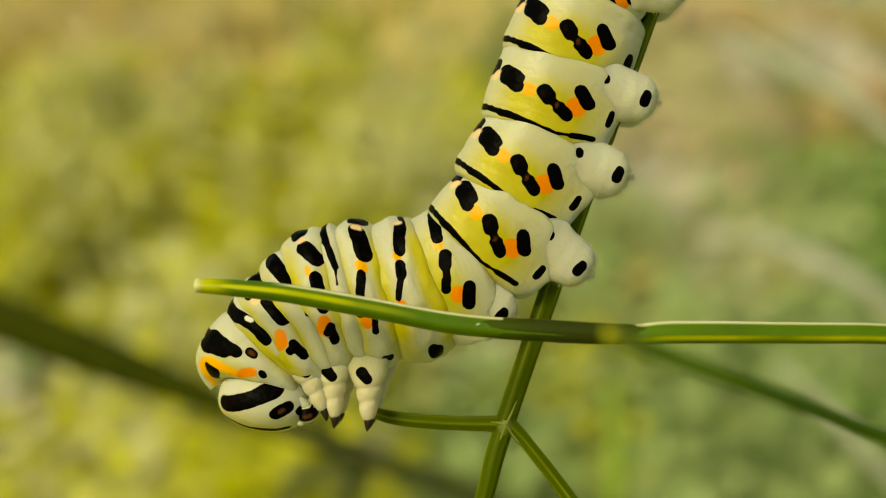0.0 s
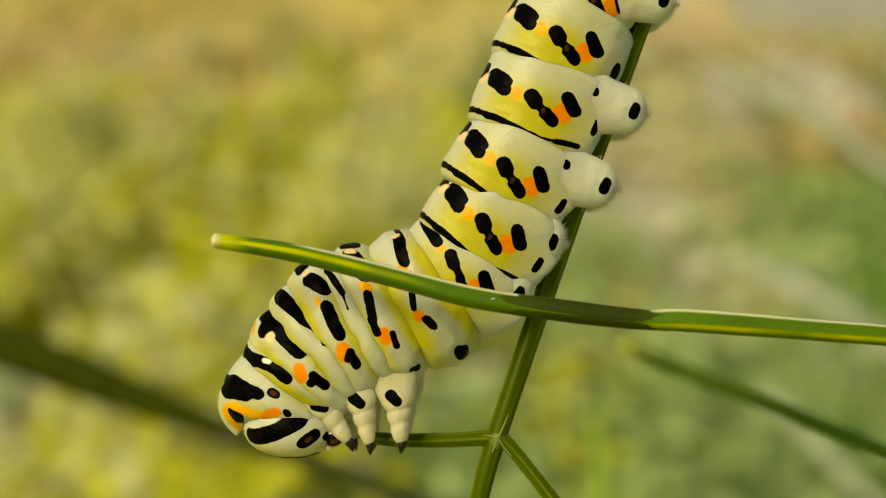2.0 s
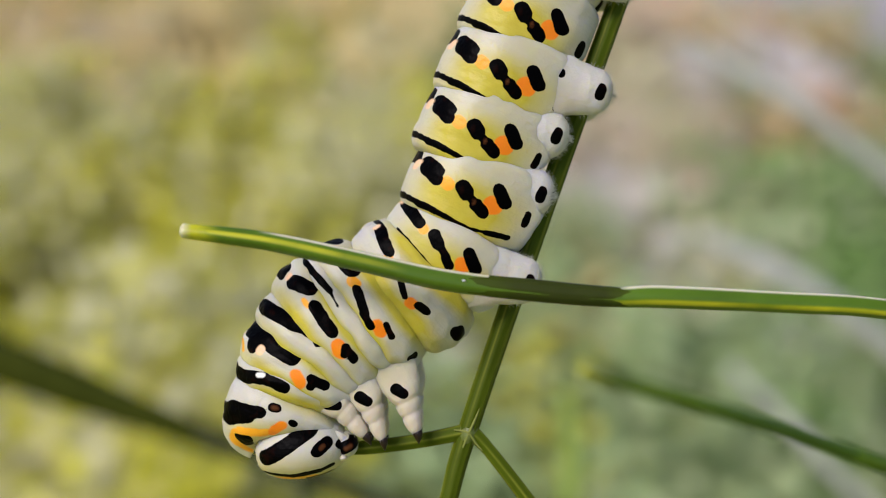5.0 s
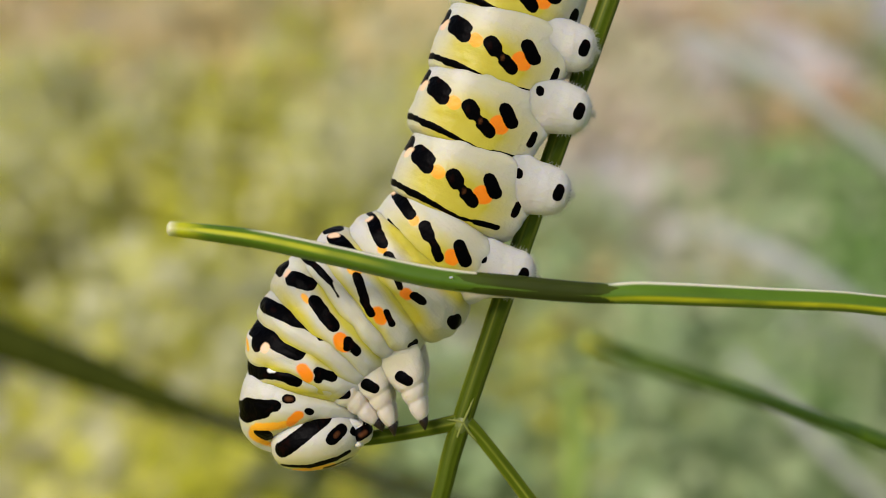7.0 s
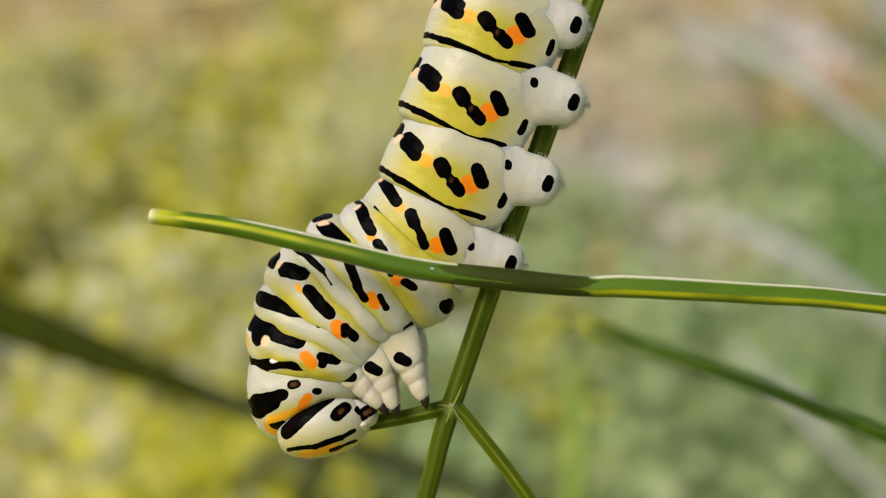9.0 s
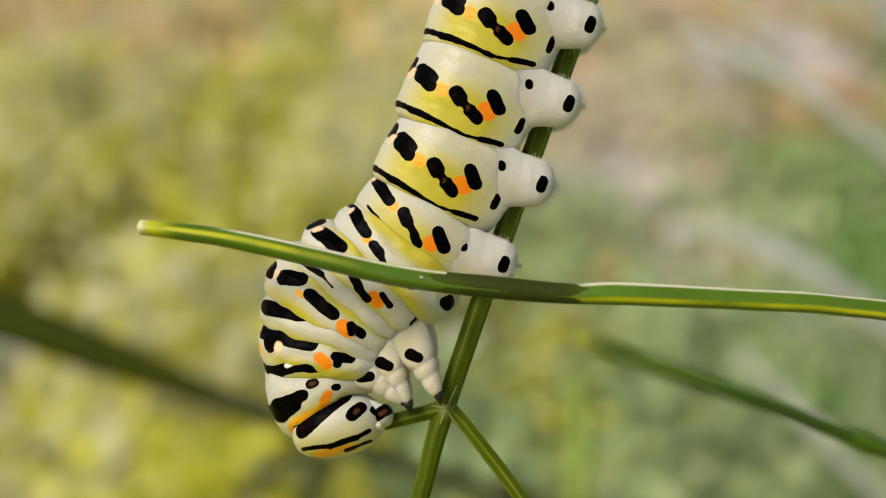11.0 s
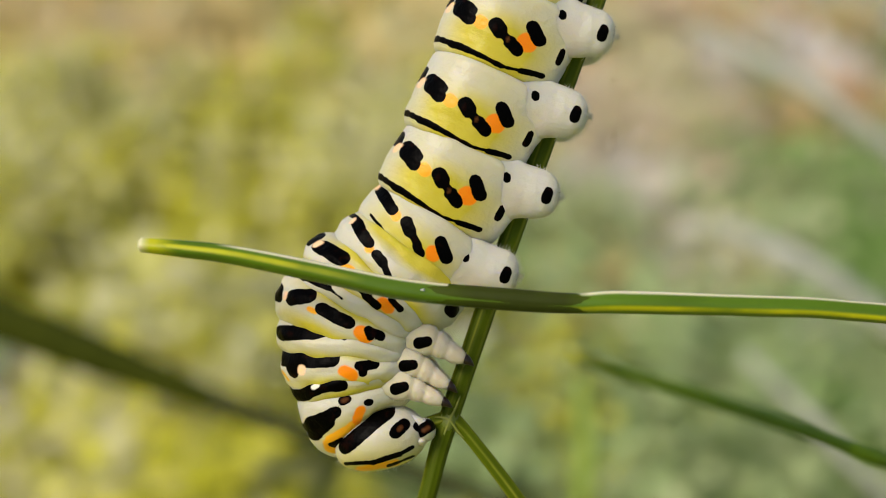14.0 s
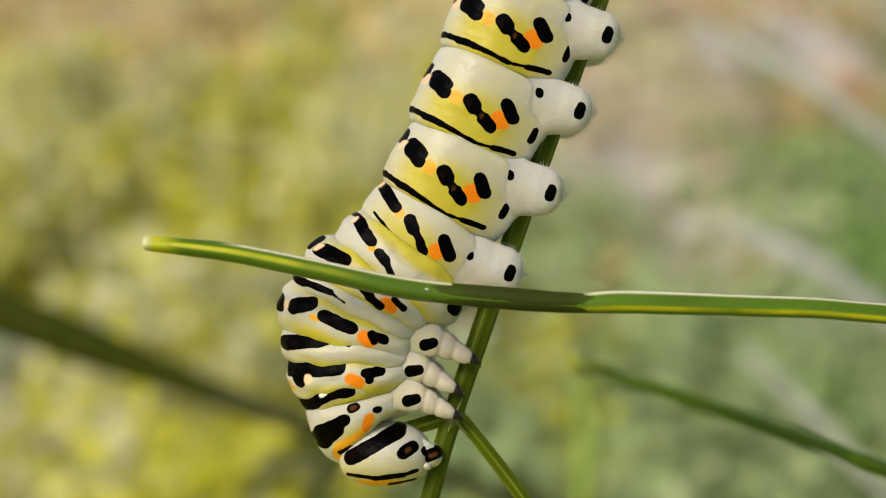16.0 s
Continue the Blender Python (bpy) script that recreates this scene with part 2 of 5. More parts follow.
def bristles(name, parent, spots, length, thick, seed, label=""):
    """Fine hairs: thin three-sided spikes at (point, direction)."""
    rnd = random.Random(seed)
    verts, faces = [], []
    for p, d in spots:
        d = Vector(d).normalized()
        d = (d + Vector((rnd.uniform(-0.5, 0.5), rnd.uniform(-0.5, 0.5), rnd.uniform(-0.5, 0.5)))).normalized()
        x = d.orthogonal().normalized()
        y = d.cross(x)
        n = len(verts)
        verts += [Vector(p) + (x * math.cos(a) + y * math.sin(a)) * thick for a in (0, 2.1, 4.2)]
        verts.append(Vector(p) + d * length * rnd.uniform(0.5, 1.2))
        faces += [(n, n + 1, n + 3), (n + 1, n + 2, n + 3), (n + 2, n, n + 3)]
    return tagged(mesh_object(name, verts, faces, HAIR, parent, label), kind="stuff")


def down(p, lean=(0.0, 0.0), sink=0.01):
    """The point in close-up space where a stalk from p (metres) meets the ground, leaning by lean metres per metre."""
    inv = TILT.inverted()
    w = TILT @ Vector(p)
    h = w.z + sink
    return inv @ Vector((w.x + lean[0] * h, w.y + lean[1] * h, -sink))

def rooted(points, foot, first):
    """The points, and then graded steps on the way from the last one down to the foot."""
    out, last, step = list(points), Vector(points[-1]), first
    way = Vector(foot) - last
    go = (last - Vector(points[-2])).normalized()
    done, total = 0.0, way.length
    while done + step < total * 0.8:
        done += step
        k = done / total
        bend = go * total * 0.35 * k * (1 - k) ** 2
        out.append(tuple(last + way * k + bend))
        step *= 1.7
    return out + [tuple(foot)]

# ---------------- ground and garden ----------------
def ground_material():
    m, t, b = material("garden_ground", 0.85, 0.2)
    big = noise_tex(t, 2.2, 4)
    small = noise_tex(t, 26, 6)
    soil = mix(t, small, (0.54, 0.43, 0.16), (0.70, 0.56, 0.25))
    moss = mix(t, small, (0.27, 0.265, 0.02), (0.42, 0.41, 0.05))
    turf = mix(t, small, (0.18, 0.22, 0.09), (0.31, 0.35, 0.17))
    place = t.nodes.new("ShaderNodeSeparateXYZ")
    t.links.new(t.nodes.new("ShaderNodeTexCoord").outputs["Object"], place.inputs[0])
    patches = noise_tex(t, 0.9, 5)
    right = calc(t, "MULTIPLY_ADD", calc(t, "ADD", calc(t, "MULTIPLY", place.outputs["X"], 0.5), calc(t, "MULTIPLY", patches, 1.6)), 1.6, -0.95, True)
    back = calc(t, "MULTIPLY_ADD", calc(t, "ADD", place.outputs["Y"], calc(t, "MULTIPLY", patches, 3.0)), 1.0, -3.3, True)
    sand = mix(t, small, (0.58, 0.47, 0.32), (0.78, 0.68, 0.52))
    away = calc(t, "ABSOLUTE", calc(t, "ADD", place.outputs["X"], calc(t, "MULTIPLY", place.outputs["Y"], -0.165)))
    dry = calc(t, "MULTIPLY", calc(t, "MULTIPLY_ADD", calc(t, "ADD", away, calc(t, "MULTIPLY", big, 0.10)), -9.0, 2.0, True),
               calc(t, "MULTIPLY_ADD", place.outputs["Y"], 3.0, -3.9, True))
    t.links.new(mix(t, dry, mix(t, back, mix(t, right, moss, turf), soil), sand), b.inputs["Base Color"])
    bump(t, b, small, 0.6, 0.02)
    return m


GROUND = ground_material()
bm = bmesh.new()
bmesh.ops.create_grid(bm, x_segments=160, y_segments=160, size=40)
for v in bm.verts:
    if 0.4 < v.co.length:
        v.co.z += 0.03 * noise.noise(v.co * 0.9) - 0.02
me = bpy.data.meshes.new("ground")
bm.to_mesh(me)
bm.free()
me.materials.append(GROUND)
ground = tagged(new("ground", me), "earth and moss of a rough garden", "ground", kind="structure")


def blades(name, spots, height, width, mat, label, category, seed, lean=0.5):
    """A patch of grass blades: three bent quads each."""
    rnd = random.Random(seed)
    verts, faces = [], []
    for x, y in spots:
        h, w, a = height * rnd.uniform(0.5, 1.3), width * rnd.uniform(0.6, 1.3), rnd.uniform(0, 6.3)
        dx, dy = math.cos(a) * lean * h * rnd.uniform(0.2, 1), math.sin(a) * lean * h * rnd.uniform(0.2, 1)
        b = rnd.uniform(0, 6.3)
        sx, sy = math.cos(b) * w, math.sin(b) * w
        n = len(verts)
        for k, (u, ww) in enumerate(((0, 1.0), (0.45, 0.9), (0.8, 0.6), (1.0, 0.08))):
            px, py, pz = x + dx * u * u, y + dy * u * u, h * u * (1 - 0.18 * u) - 0.01
            verts += [(px - sx * ww, py - sy * ww, pz), (px + sx * ww, py + sy * ww, pz)]
        faces += [(n + 2 * k, n + 2 * k + 1, n + 2 * k + 3, n + 2 * k + 2) for k in range(3)]
    return tagged(mesh_object(name, verts, faces, mat, smooth=False), label, category, kind="stuff")


def scatter(n, x0, x1, y0, y1, seed, clump=0.0):
    rnd = random.Random(seed)
    out = []
    while len(out) < n:
        x, y = rnd.uniform(x0, x1), rnd.uniform(y0, y1)
        if noise.noise(Vector((x * 4 + seed, y * 4, 0))) > clump - rnd.uniform(0, 0.4):
            out.append((x, y))
    return out


LIME = leaf_material("lime_grass", (0.50, 0.51, 0.02), (0.75, 0.71, 0.09))
MEADOW = leaf_material("meadow_grass", (0.25, 0.32, 0.11), (0.42, 0.48, 0.24))
STRAW = leaf_material("dry_grass", (0.70, 0.57, 0.20), (0.87, 0.73, 0.36))
RUST = leaf_material("rusty_leaves", (0.62, 0.36, 0.14), (0.80, 0.56, 0.32))
PALE = leaf_material("pale_leaves", (0.62, 0.61, 0.28), (0.76, 0.74, 0.48))
DARK = leaf_material("dark_leaves", (0.18, 0.20, 0.03), (0.28, 0.30, 0.06))
SAGE = leaf_material("sage_leaves", (0.33, 0.47, 0.18), (0.50, 0.63, 0.31))
GREYGREEN = leaf_material("greygreen_leaves", (0.28, 0.36, 0.13), (0.46, 0.54, 0.27))
blades("lime_grass", scatter(1150, -1.3, 0.10, 0.60, 1.85, 1, 0.25), 0.09, 0.010, LIME, "yellow-green garden grass", "grass", 11, 1.3)
blades("meadow_grass", scatter(1100, 0.05, 1.6, 0.60, 2.9, 2, 0.25), 0.09, 0.010, MEADOW, "grey-green garden grass", "grass", 12, 1.3)
blades("straw", scatter(2200, -2.2, -0.05, 1.8, 4.4, 3, 0.1), 0.09, 0.012, STRAW, "dry straw-coloured grass", "grass", 13, 1.3)
BEIGE = leaf_material("beige_leaves", (0.66, 0.52, 0.34), (0.86, 0.74, 0.58))
strip = [(x * y, y) for x, y in scatter(900, 0.10, 0.24, 1.35, 3.5, 4, -0.3)]
blades("dead_leaves", strip[::3], 0.05, 0.022, RUST, "rust-brown dead leaves", "leaves", 14, 2.4)
blades("beige_leaves", strip[1::3] + strip[2::3], 0.05, 0.024, BEIGE, "pale beige dead leaves", "leaves", 17, 2.4)
blades("dark_leaves", scatter(260, -0.9, 1.4, 0.7, 3.0, 6, 0.2), 0.10, 0.014, DARK, "dark green leaves among the grass", "leaves", 16, 1.0)

# grey gravel path at the far side
GRAVEL = plain_material("path_gravel", (0.34, 0.31, 0.31), (0.50, 0.46, 0.45), 40, 0.9, 0.2)
bm = bmesh.new()
low = [bm.verts.new(p) for p in ((0.64, 2.50, -0.04), (5.0, 2.0, -0.04), (9.0, 8.0, -0.04), (1.25, 7.5, -0.04))]
high = [bm.verts.new((v.co.x, v.co.y, 0.035)) for v in low]
bm.faces.new(high)
for k in range(4):
    bm.faces.new((low[k], low[(k + 1) % 4], high[(k + 1) % 4], high[k]))
me = bpy.data.meshes.new("path")
bm.to_mesh(me)
bm.free()
me.materials.append(GRAVEL)
tagged(new("path", me), "grey gravel garden path", "path", kind="structure")


def herb(height, spread, leaf, pale, label, seed, shoots=7, leaves=26, loose=0.029):
    """A loose garden herb: thin shoots, each with tufts of small leaves."""
    rnd = random.Random(seed)
    ob = new("garden_herb")
    tagged(ob, label, "plant", "garden herbs")
    for k in range(shoots):
        verts, lv, lf = [], [], []
        a, lean = rnd.uniform(0, 6.28), rnd.uniform(0.1, 1.0) * spread
        h = height * rnd.uniform(0.45, 1.1)
        tip = Vector((math.cos(a) * lean, math.sin(a) * lean, h))
        for u, r in ((0, 0.003), (0.5, 0.0025), (1, 0.0012)):
            c = Vector((tip.x * u * u, tip.y * u * u, tip.z * u - 0.01 * (u == 0)))
            verts += [c + Vector((math.cos(b) * r, math.sin(b) * r, 0)) for b in (0, 2.1, 4.2)]
        shoot = mesh_object("shoot", verts, grid_faces(3, 3), TWIG, ob)
        for tuft in range(3):
            u = 1 - 0.28 * tuft
            c = Vector((tip.x * u * u, tip.y * u * u, tip.z * u))
            for q in range(leaves):
                d = Vector((rnd.gauss(0, 1), rnd.gauss(0, 1), rnd.gauss(0, 0.8))) * loose
                w, l = rnd.uniform(0.005, 0.009), rnd.uniform(0.014, 0.026)
                ax = Vector((rnd.gauss(0, 1), rnd.gauss(0, 1), rnd.gauss(0, 0.6))).normalized()
                sd = ax.cross(Vector((rnd.gauss(0, 0.5), rnd.gauss(0, 0.5), 1))).normalized()
                n = len(lv)
                lv += [c + d, c + d + ax * l * 0.5 + sd * w, c + d + ax * l, c + d + ax * l * 0.5 - sd * w]
                lf.append((n, n + 1, n + 2, n + 3))
        tagged(mesh_object("foliage", lv, lf, pale if rnd.random() < 0.35 else leaf, shoot, smooth=False), kind="stuff")
    return ob


def bed(n, seed, y0, y1, x0, x1, h0, h1, spread, leaf, pale, label):
    """Herbs strewn over a stretch that widens with the distance: three shapes, then turned copies."""
    rnd = random.Random(seed)
    shapes = []
    for k in range(n):
        y = rnd.uniform(y0, y1)
        m = pose(rnd.uniform(x0, x1) * y, y, 0, 0, 0, rnd.uniform(0, 360))
        if k < 3:
            shapes.append(herb(rnd.uniform(h0, h1), spread, leaf, pale, label, seed + k))
            shapes[-1].matrix_world = m
        else:
            copy_thing(shapes[k % 3], m)


bed(20, 100, 0.62, 1.75, -0.37, 0.04, 0.06, 0.15, 0.07, LIME, PALE, "yellow-green feathery garden herb with pale tufts")
bed(4, 250, 1.3, 1.7, 0.24, 0.37, 0.05, 0.10, 0.08, GREYGREEN, SAGE, "grey-green garden herb with sage tufts")
bed(9, 200, 0.62, 1.3, 0.03, 0.36, 0.05, 0.13, 0.08, GREYGREEN, SAGE, "grey-green garden herb with sage tufts")
bed(6, 300, 2.4, 3.0, 0.10, 0.17, 0.06, 0.14, 0.10, RUST, STRAW, "rust-brown withered garden herb")
bed(5, 400, 2.2, 2.6, 0.23, 0.31, 0.05, 0.10, 0.09, PALE, RUST, "pale withered garden herb")
bed(14, 500, 2.4, 3.4, -0.33, -0.10, 0.08, 0.20, 0.12, STRAW, PALE, "straw-coloured dry garden herb")
bed(10, 600, 1.5, 2.7, 0.09, 0.22, 0.05, 0.11, 0.09, BEIGE, PALE, "pale beige withered garden herb")

# near-white leaf colour that stands in for blurred highlights in the garden
WHITISH = leaf_material("whitish_foliage", (0.78, 0.72, 0.66), (0.88, 0.84, 0.80))
FRESH = leaf_material("fresh_leaves", (0.15, 0.30, 0.05), (0.30, 0.46, 0.13))
TUFTS = {WHITISH: "low garden herb with whitish tufts", FRESH: "low fresh green garden herb", LIME: "low yellow-green garden herb", SAGE: "low sage-green garden herb",
         PALE: "low pale cream-green garden herb", STRAW: "low straw-coloured garden herb", BEIGE: "low beige withered garden herb", RUST: "low rust-brown withered garden herb"}
for k, (leaf, pale, x, y) in enumerate((
        (STRAW, BEIGE, -0.74, 2.46), (BEIGE, PALE, -0.50, 2.30), (STRAW, RUST, -0.63, 2.59), (STRAW, BEIGE, -0.40, 2.15), (PALE, LIME, -0.47, 1.76),
        (PALE, SAGE, -0.51, 1.83), (LIME, PALE, -0.39, 1.48), (LIME, PALE, -0.25, 1.70), (LIME, PALE, -0.22, 1.50), (PALE, LIME, -0.18, 2.46),
        (STRAW, PALE, -0.30, 2.46), (PALE, LIME, -0.11, 2.02), (LIME, PALE, -0.15, 1.53), (RUST, STRAW, 0.30, 2.66), (RUST, STRAW, 0.26, 2.02),
        (BEIGE, PALE, 0.42, 2.46), (WHITISH, WHITISH, 0.46, 2.20), (WHITISH, WHITISH, 0.45, 2.06), (WHITISH, PALE, 0.57, 2.20), (RUST, STRAW, 0.57, 1.90),
        (WHITISH, WHITISH, 0.61, 2.10), (BEIGE, BEIGE, 0.58, 1.83), (WHITISH, PALE, 0.18, 1.37), (WHITISH, SAGE, 0.11, 1.25), (BEIGE, WHITISH, 0.23, 1.53), (WHITISH, PALE, 0.17, 1.18), (WHITISH, BEIGE, 0.12, 1.10), (WHITISH, PALE, 0.19, 1.27), (PALE, WHITISH, 0.08, 1.05), (WHITISH, WHITISH, 0.17, 1.43), (RUST, STRAW, 0.64, 2.46), (WHITISH, PALE, 0.56, 2.46),
        (SAGE, PALE, 0.27, 1.33), (FRESH, GREYGREEN, 0.37, 1.53), (SAGE, PALE, 0.44, 1.43), (SAGE, PALE, 0.33, 1.21), (SAGE, PALE, 0.35, 1.18),
        (FRESH, LIME, 0.10, 0.94), (PALE, SAGE, 0.18, 1.00), (SAGE, PALE, 0.23, 0.97), (WHITISH, SAGE, 0.31, 0.97), (FRESH, SAGE, 0.28, 0.80),
        (SAGE, FRESH, 0.18, 0.79), (WHITISH, SAGE, 0.03, 0.94), (WHITISH, SAGE, -0.31, 0.93), (PALE, WHITISH, -0.23, 0.97), (LIME, PALE, -0.25, 0.81),
        (LIME, PALE, -0.14, 0.83), (PALE, LIME, -0.20, 0.74), (SAGE, PALE, -0.05, 0.74), (SAGE, LIME, 0.11, 0.75), (PALE, LIME, -0.24, 1.17),
        (LIME, FRESH, -0.40, 1.27), (LIME, PALE, -0.09, 1.18),
        (WHITISH, WHITISH, 0.56, 2.46), (WHITISH, WHITISH, 0.57, 2.32), (WHITISH, WHITISH, 0.59, 2.24), (WHITISH, WHITISH, 0.61, 2.19), (WHITISH, WHITISH, 0.61, 2.08), (WHITISH, WHITISH, 0.62, 2.01), (WHITISH, WHITISH, 0.61, 1.91), (WHITISH, WHITISH, 0.57, 1.89), (WHITISH, WHITISH, 0.61, 2.4), (RUST, STRAW, 0.56, 1.71), (RUST, STRAW, 0.52, 1.69), (RUST, STRAW, 0.6, 1.74), (RUST, STRAW, 0.53, 2.58), (RUST, STRAW, 0.52, 2.4),
        (BEIGE, PALE, 0.37, 2.1), (BEIGE, PALE, 0.38, 2.34), (BEIGE, PALE, 0.37, 1.93), (BEIGE, PALE, 0.3, 1.89), (BEIGE, PALE, 0.29, 1.69), (PALE, LIME, -0.42, 1.73), (PALE, LIME, -0.4, 1.69), (PALE, LIME, -0.21, 2.23), (PALE, LIME, -0.19, 2.13), (PALE, LIME, -0.12, 1.66), (PALE, LIME, -0.1, 1.6), (PALE, LIME, -0.32, 1.63), (LIME, PALE, -0.34, 1.47), (LIME, PALE, -0.32, 1.5), (LIME, PALE, -0.28, 1.43), (LIME, PALE, -0.44, 1.57), (LIME, PALE, -0.38, 1.43), (LIME, PALE, -0.24, 1.43), (LIME, PALE, -0.21, 1.63), (STRAW, BEIGE, -0.64, 2.38), (STRAW, BEIGE, -0.54, 2.44), (STRAW, BEIGE, -0.41, 2.38), (STRAW, BEIGE, -0.33, 2.5), (STRAW, BEIGE, -0.53, 2.13), (STRAW, BEIGE, -0.42, 2.08),
        (WHITISH, WHITISH, 0.18, 1.5), (WHITISH, WHITISH, 0.24, 1.35), (WHITISH, WHITISH, 0.22, 1.31), (WHITISH, WHITISH, 0.21, 1.43), (WHITISH, WHITISH, 0.27, 1.42),
        (BEIGE, PALE, 0.25, 1.85), (BEIGE, PALE, 0.26, 1.66), (BEIGE, PALE, 0.27, 1.54), (BEIGE, PALE, 0.33, 1.63), (BEIGE, PALE, 0.34, 1.5), (BEIGE, PALE, 0.27, 1.32),
        (FRESH, GREYGREEN, 0.47, 1.52), (FRESH, GREYGREEN, 0.49, 1.45), (FRESH, GREYGREEN, 0.54, 1.54), (FRESH, GREYGREEN, 0.46, 1.38), (FRESH, GREYGREEN, 0.49, 1.36), (FRESH, GREYGREEN, 0.42, 1.43),
        (LIME, LIME, -0.27, 1.5), (LIME, LIME, -0.39, 1.55), (LIME, LIME, -0.42, 1.43), (LIME, LIME, -0.22, 1.32), (LIME, LIME, -0.15, 1.43), (LIME, LIME, -0.1, 1.47),
        (PALE, PALE, -0.42, 1.75), (PALE, PALE, -0.34, 1.96), (PALE, PALE, -0.2, 2.2), (PALE, PALE, -0.13, 2.09), (PALE, PALE, -0.06, 1.72),
        (STRAW, PALE, 0.15, 1.23), (STRAW, PALE, 0.16, 1.11), (STRAW, PALE, 0.12, 1.03), (STRAW, PALE, 0.19, 1.19),
        (PALE, WHITISH, 0.21, 1.16), (PALE, WHITISH, 0.25, 1.21), (PALE, WHITISH, 0.25, 1.09), (PALE, WHITISH, 0.2, 1.03), (PALE, WHITISH, 0.26, 0.99), (PALE, WHITISH, 0.29, 1.21), (PALE, WHITISH, 0.31, 1.15),
        (FRESH, GREYGREEN, 0.41, 1.19), (FRESH, GREYGREEN, 0.42, 1.14), (FRESH, GREYGREEN, 0.38, 1.06), (FRESH, GREYGREEN, 0.37, 0.98), (FRESH, GREYGREEN, 0.34, 1.03), (FRESH, GREYGREEN, 0.45, 1.25))):
    # whitish and pale tufts are tight, so each blurs into a highlight disc
    tuft = herb(0.035 + 0.018 * y, 0.019 * y, leaf, pale, TUFTS[leaf], 700 + k, 6, 24, 0.012 if leaf in (WHITISH, PALE) else 0.022)
    tuft.matrix_world = pose(x, y, 0)
# the pale and whitish leaves put small blurred glints in by colour
blades("pale_leaves", scatter(330, -1.2, 0.3, 0.7, 2.9, 21, 0.25), 0.06, 0.020, PALE, "pale cream leaves among the grass", "leaves", 31, 1.6)
blades("broad_leaves", scatter(260, 0.05, 1.2, 0.7, 1.5, 22, 0.25), 0.06, 0.020, FRESH, "fresh green broad leaves among the grass", "leaves", 32, 1.6)
blades("lime_leaves", scatter(300, -1.2, 0.1, 0.7, 2.4, 23, 0.25), 0.06, 0.020, LIME, "lime-green broad leaves among the grass", "leaves", 33, 1.6)
blades("white_leaves", scatter(260, 0.1, 1.2, 0.8, 3.0, 24, 0.3), 0.06, 0.018, WHITISH, "whitish dry leaves among the grass", "leaves", 34, 1.6)
around = [p for p in scatter(9000, -5.0, 5.0, -4.0, 6.5, 41, 0.15) if not (-1.2 < p[0] < 1.3 and -0.4 < p[1] < 3.6) and not (p[0] > 0.5 and p[1] > 1.95)]
blades("rough_grass", around[::2], 0.10, 0.009, MEADOW, "rough grey-green grass round the plants", "grass", 42, 1.1)
blades("yellow_grass", around[1::2], 0.10, 0.009, LIME, "rough yellow-green grass round the plants", "grass", 43, 1.1)


# ---------------- fennel plant ----------------
def mm(*p):
    return tuple(c * MM for c in p)


plant = new("fennel_plant")
plant.matrix_world = TILT
tagged(plant, "green fennel plant with a ribbed upright stem and side shoots", "plant")
STEM_POINTS = [mm(22.2, 1.5, 39.5), mm(18.2, 0.5, 28), mm(14.15, 0, 16.77), mm(8.95, 0, 2.3), mm(4.15, 0, -11.75), mm(2.85, 0, -16.4), mm(1.0, 0.4, -23.5), mm(-1.0, 1.0, -31)]
tops = len(STEM_POINTS)
STEM_POINTS = rooted(STEM_POINTS, down(mm(-1.0, 1, -31), (-0.12, 0.05)), 9 * MM)
radii = [0.58, 0.62, 0.66, 0.70, 0.66, 0.60, 0.62, 0.7]
radii = [r * MM for r in radii + [1.0 + 0.2 * k for k in range(len(STEM_POINTS) - tops)]]
tube("stem", STEM_POINTS, radii, STEM, plant, ribs=9, ribbing=0.05, steps=12, stripes=(("rib", radians(-56), 0.24, -1, 90), ("rib", radians(72), 0.18, -1, 90), ("rib", radians(14), 0.07, -1, 90)))
side_shoot = tube("side_shoot", [mm(0, 0, 0), mm(-3.0, 0, -0.10), mm(-6.0, 0.1, -0.05), mm(-7.8, 0.3, 0.10), mm(-9.1, 0.8, 0.40)], [0.58 * MM, 0.50 * MM, 0.48 * MM, 0.45 * MM, 0.34 * MM], STEM, plant, "thin green side shoot", ribs=6)
tube("lower_shoot", [mm(4.55, 0, -11.9), mm(5.6, -0.2, -13.0), mm(8.4, -0.5, -16.6), mm(11.2, -0.8, -20.6), mm(15.0, -1.2, -26.5), mm(18.0, -1.0, -31)], [0.55 * MM, 0.46 * MM, 0.50 * MM, 0.5 * MM, 0.4 * MM, 0.2 * MM], STEM, plant, "thin green shoot", ribs=6)
tube("node", [mm(4.36, 0, -11.35), mm(4.2, -0.05, -11.75), mm(4.1, -0.05, -12.05), mm(3.95, 0, -12.5)], [0.58 * MM, 0.70 * MM, 0.70 * MM, 0.56 * MM], NODE, plant, "swollen stem node with pale seams", ribs=5, ribbing=0.05)

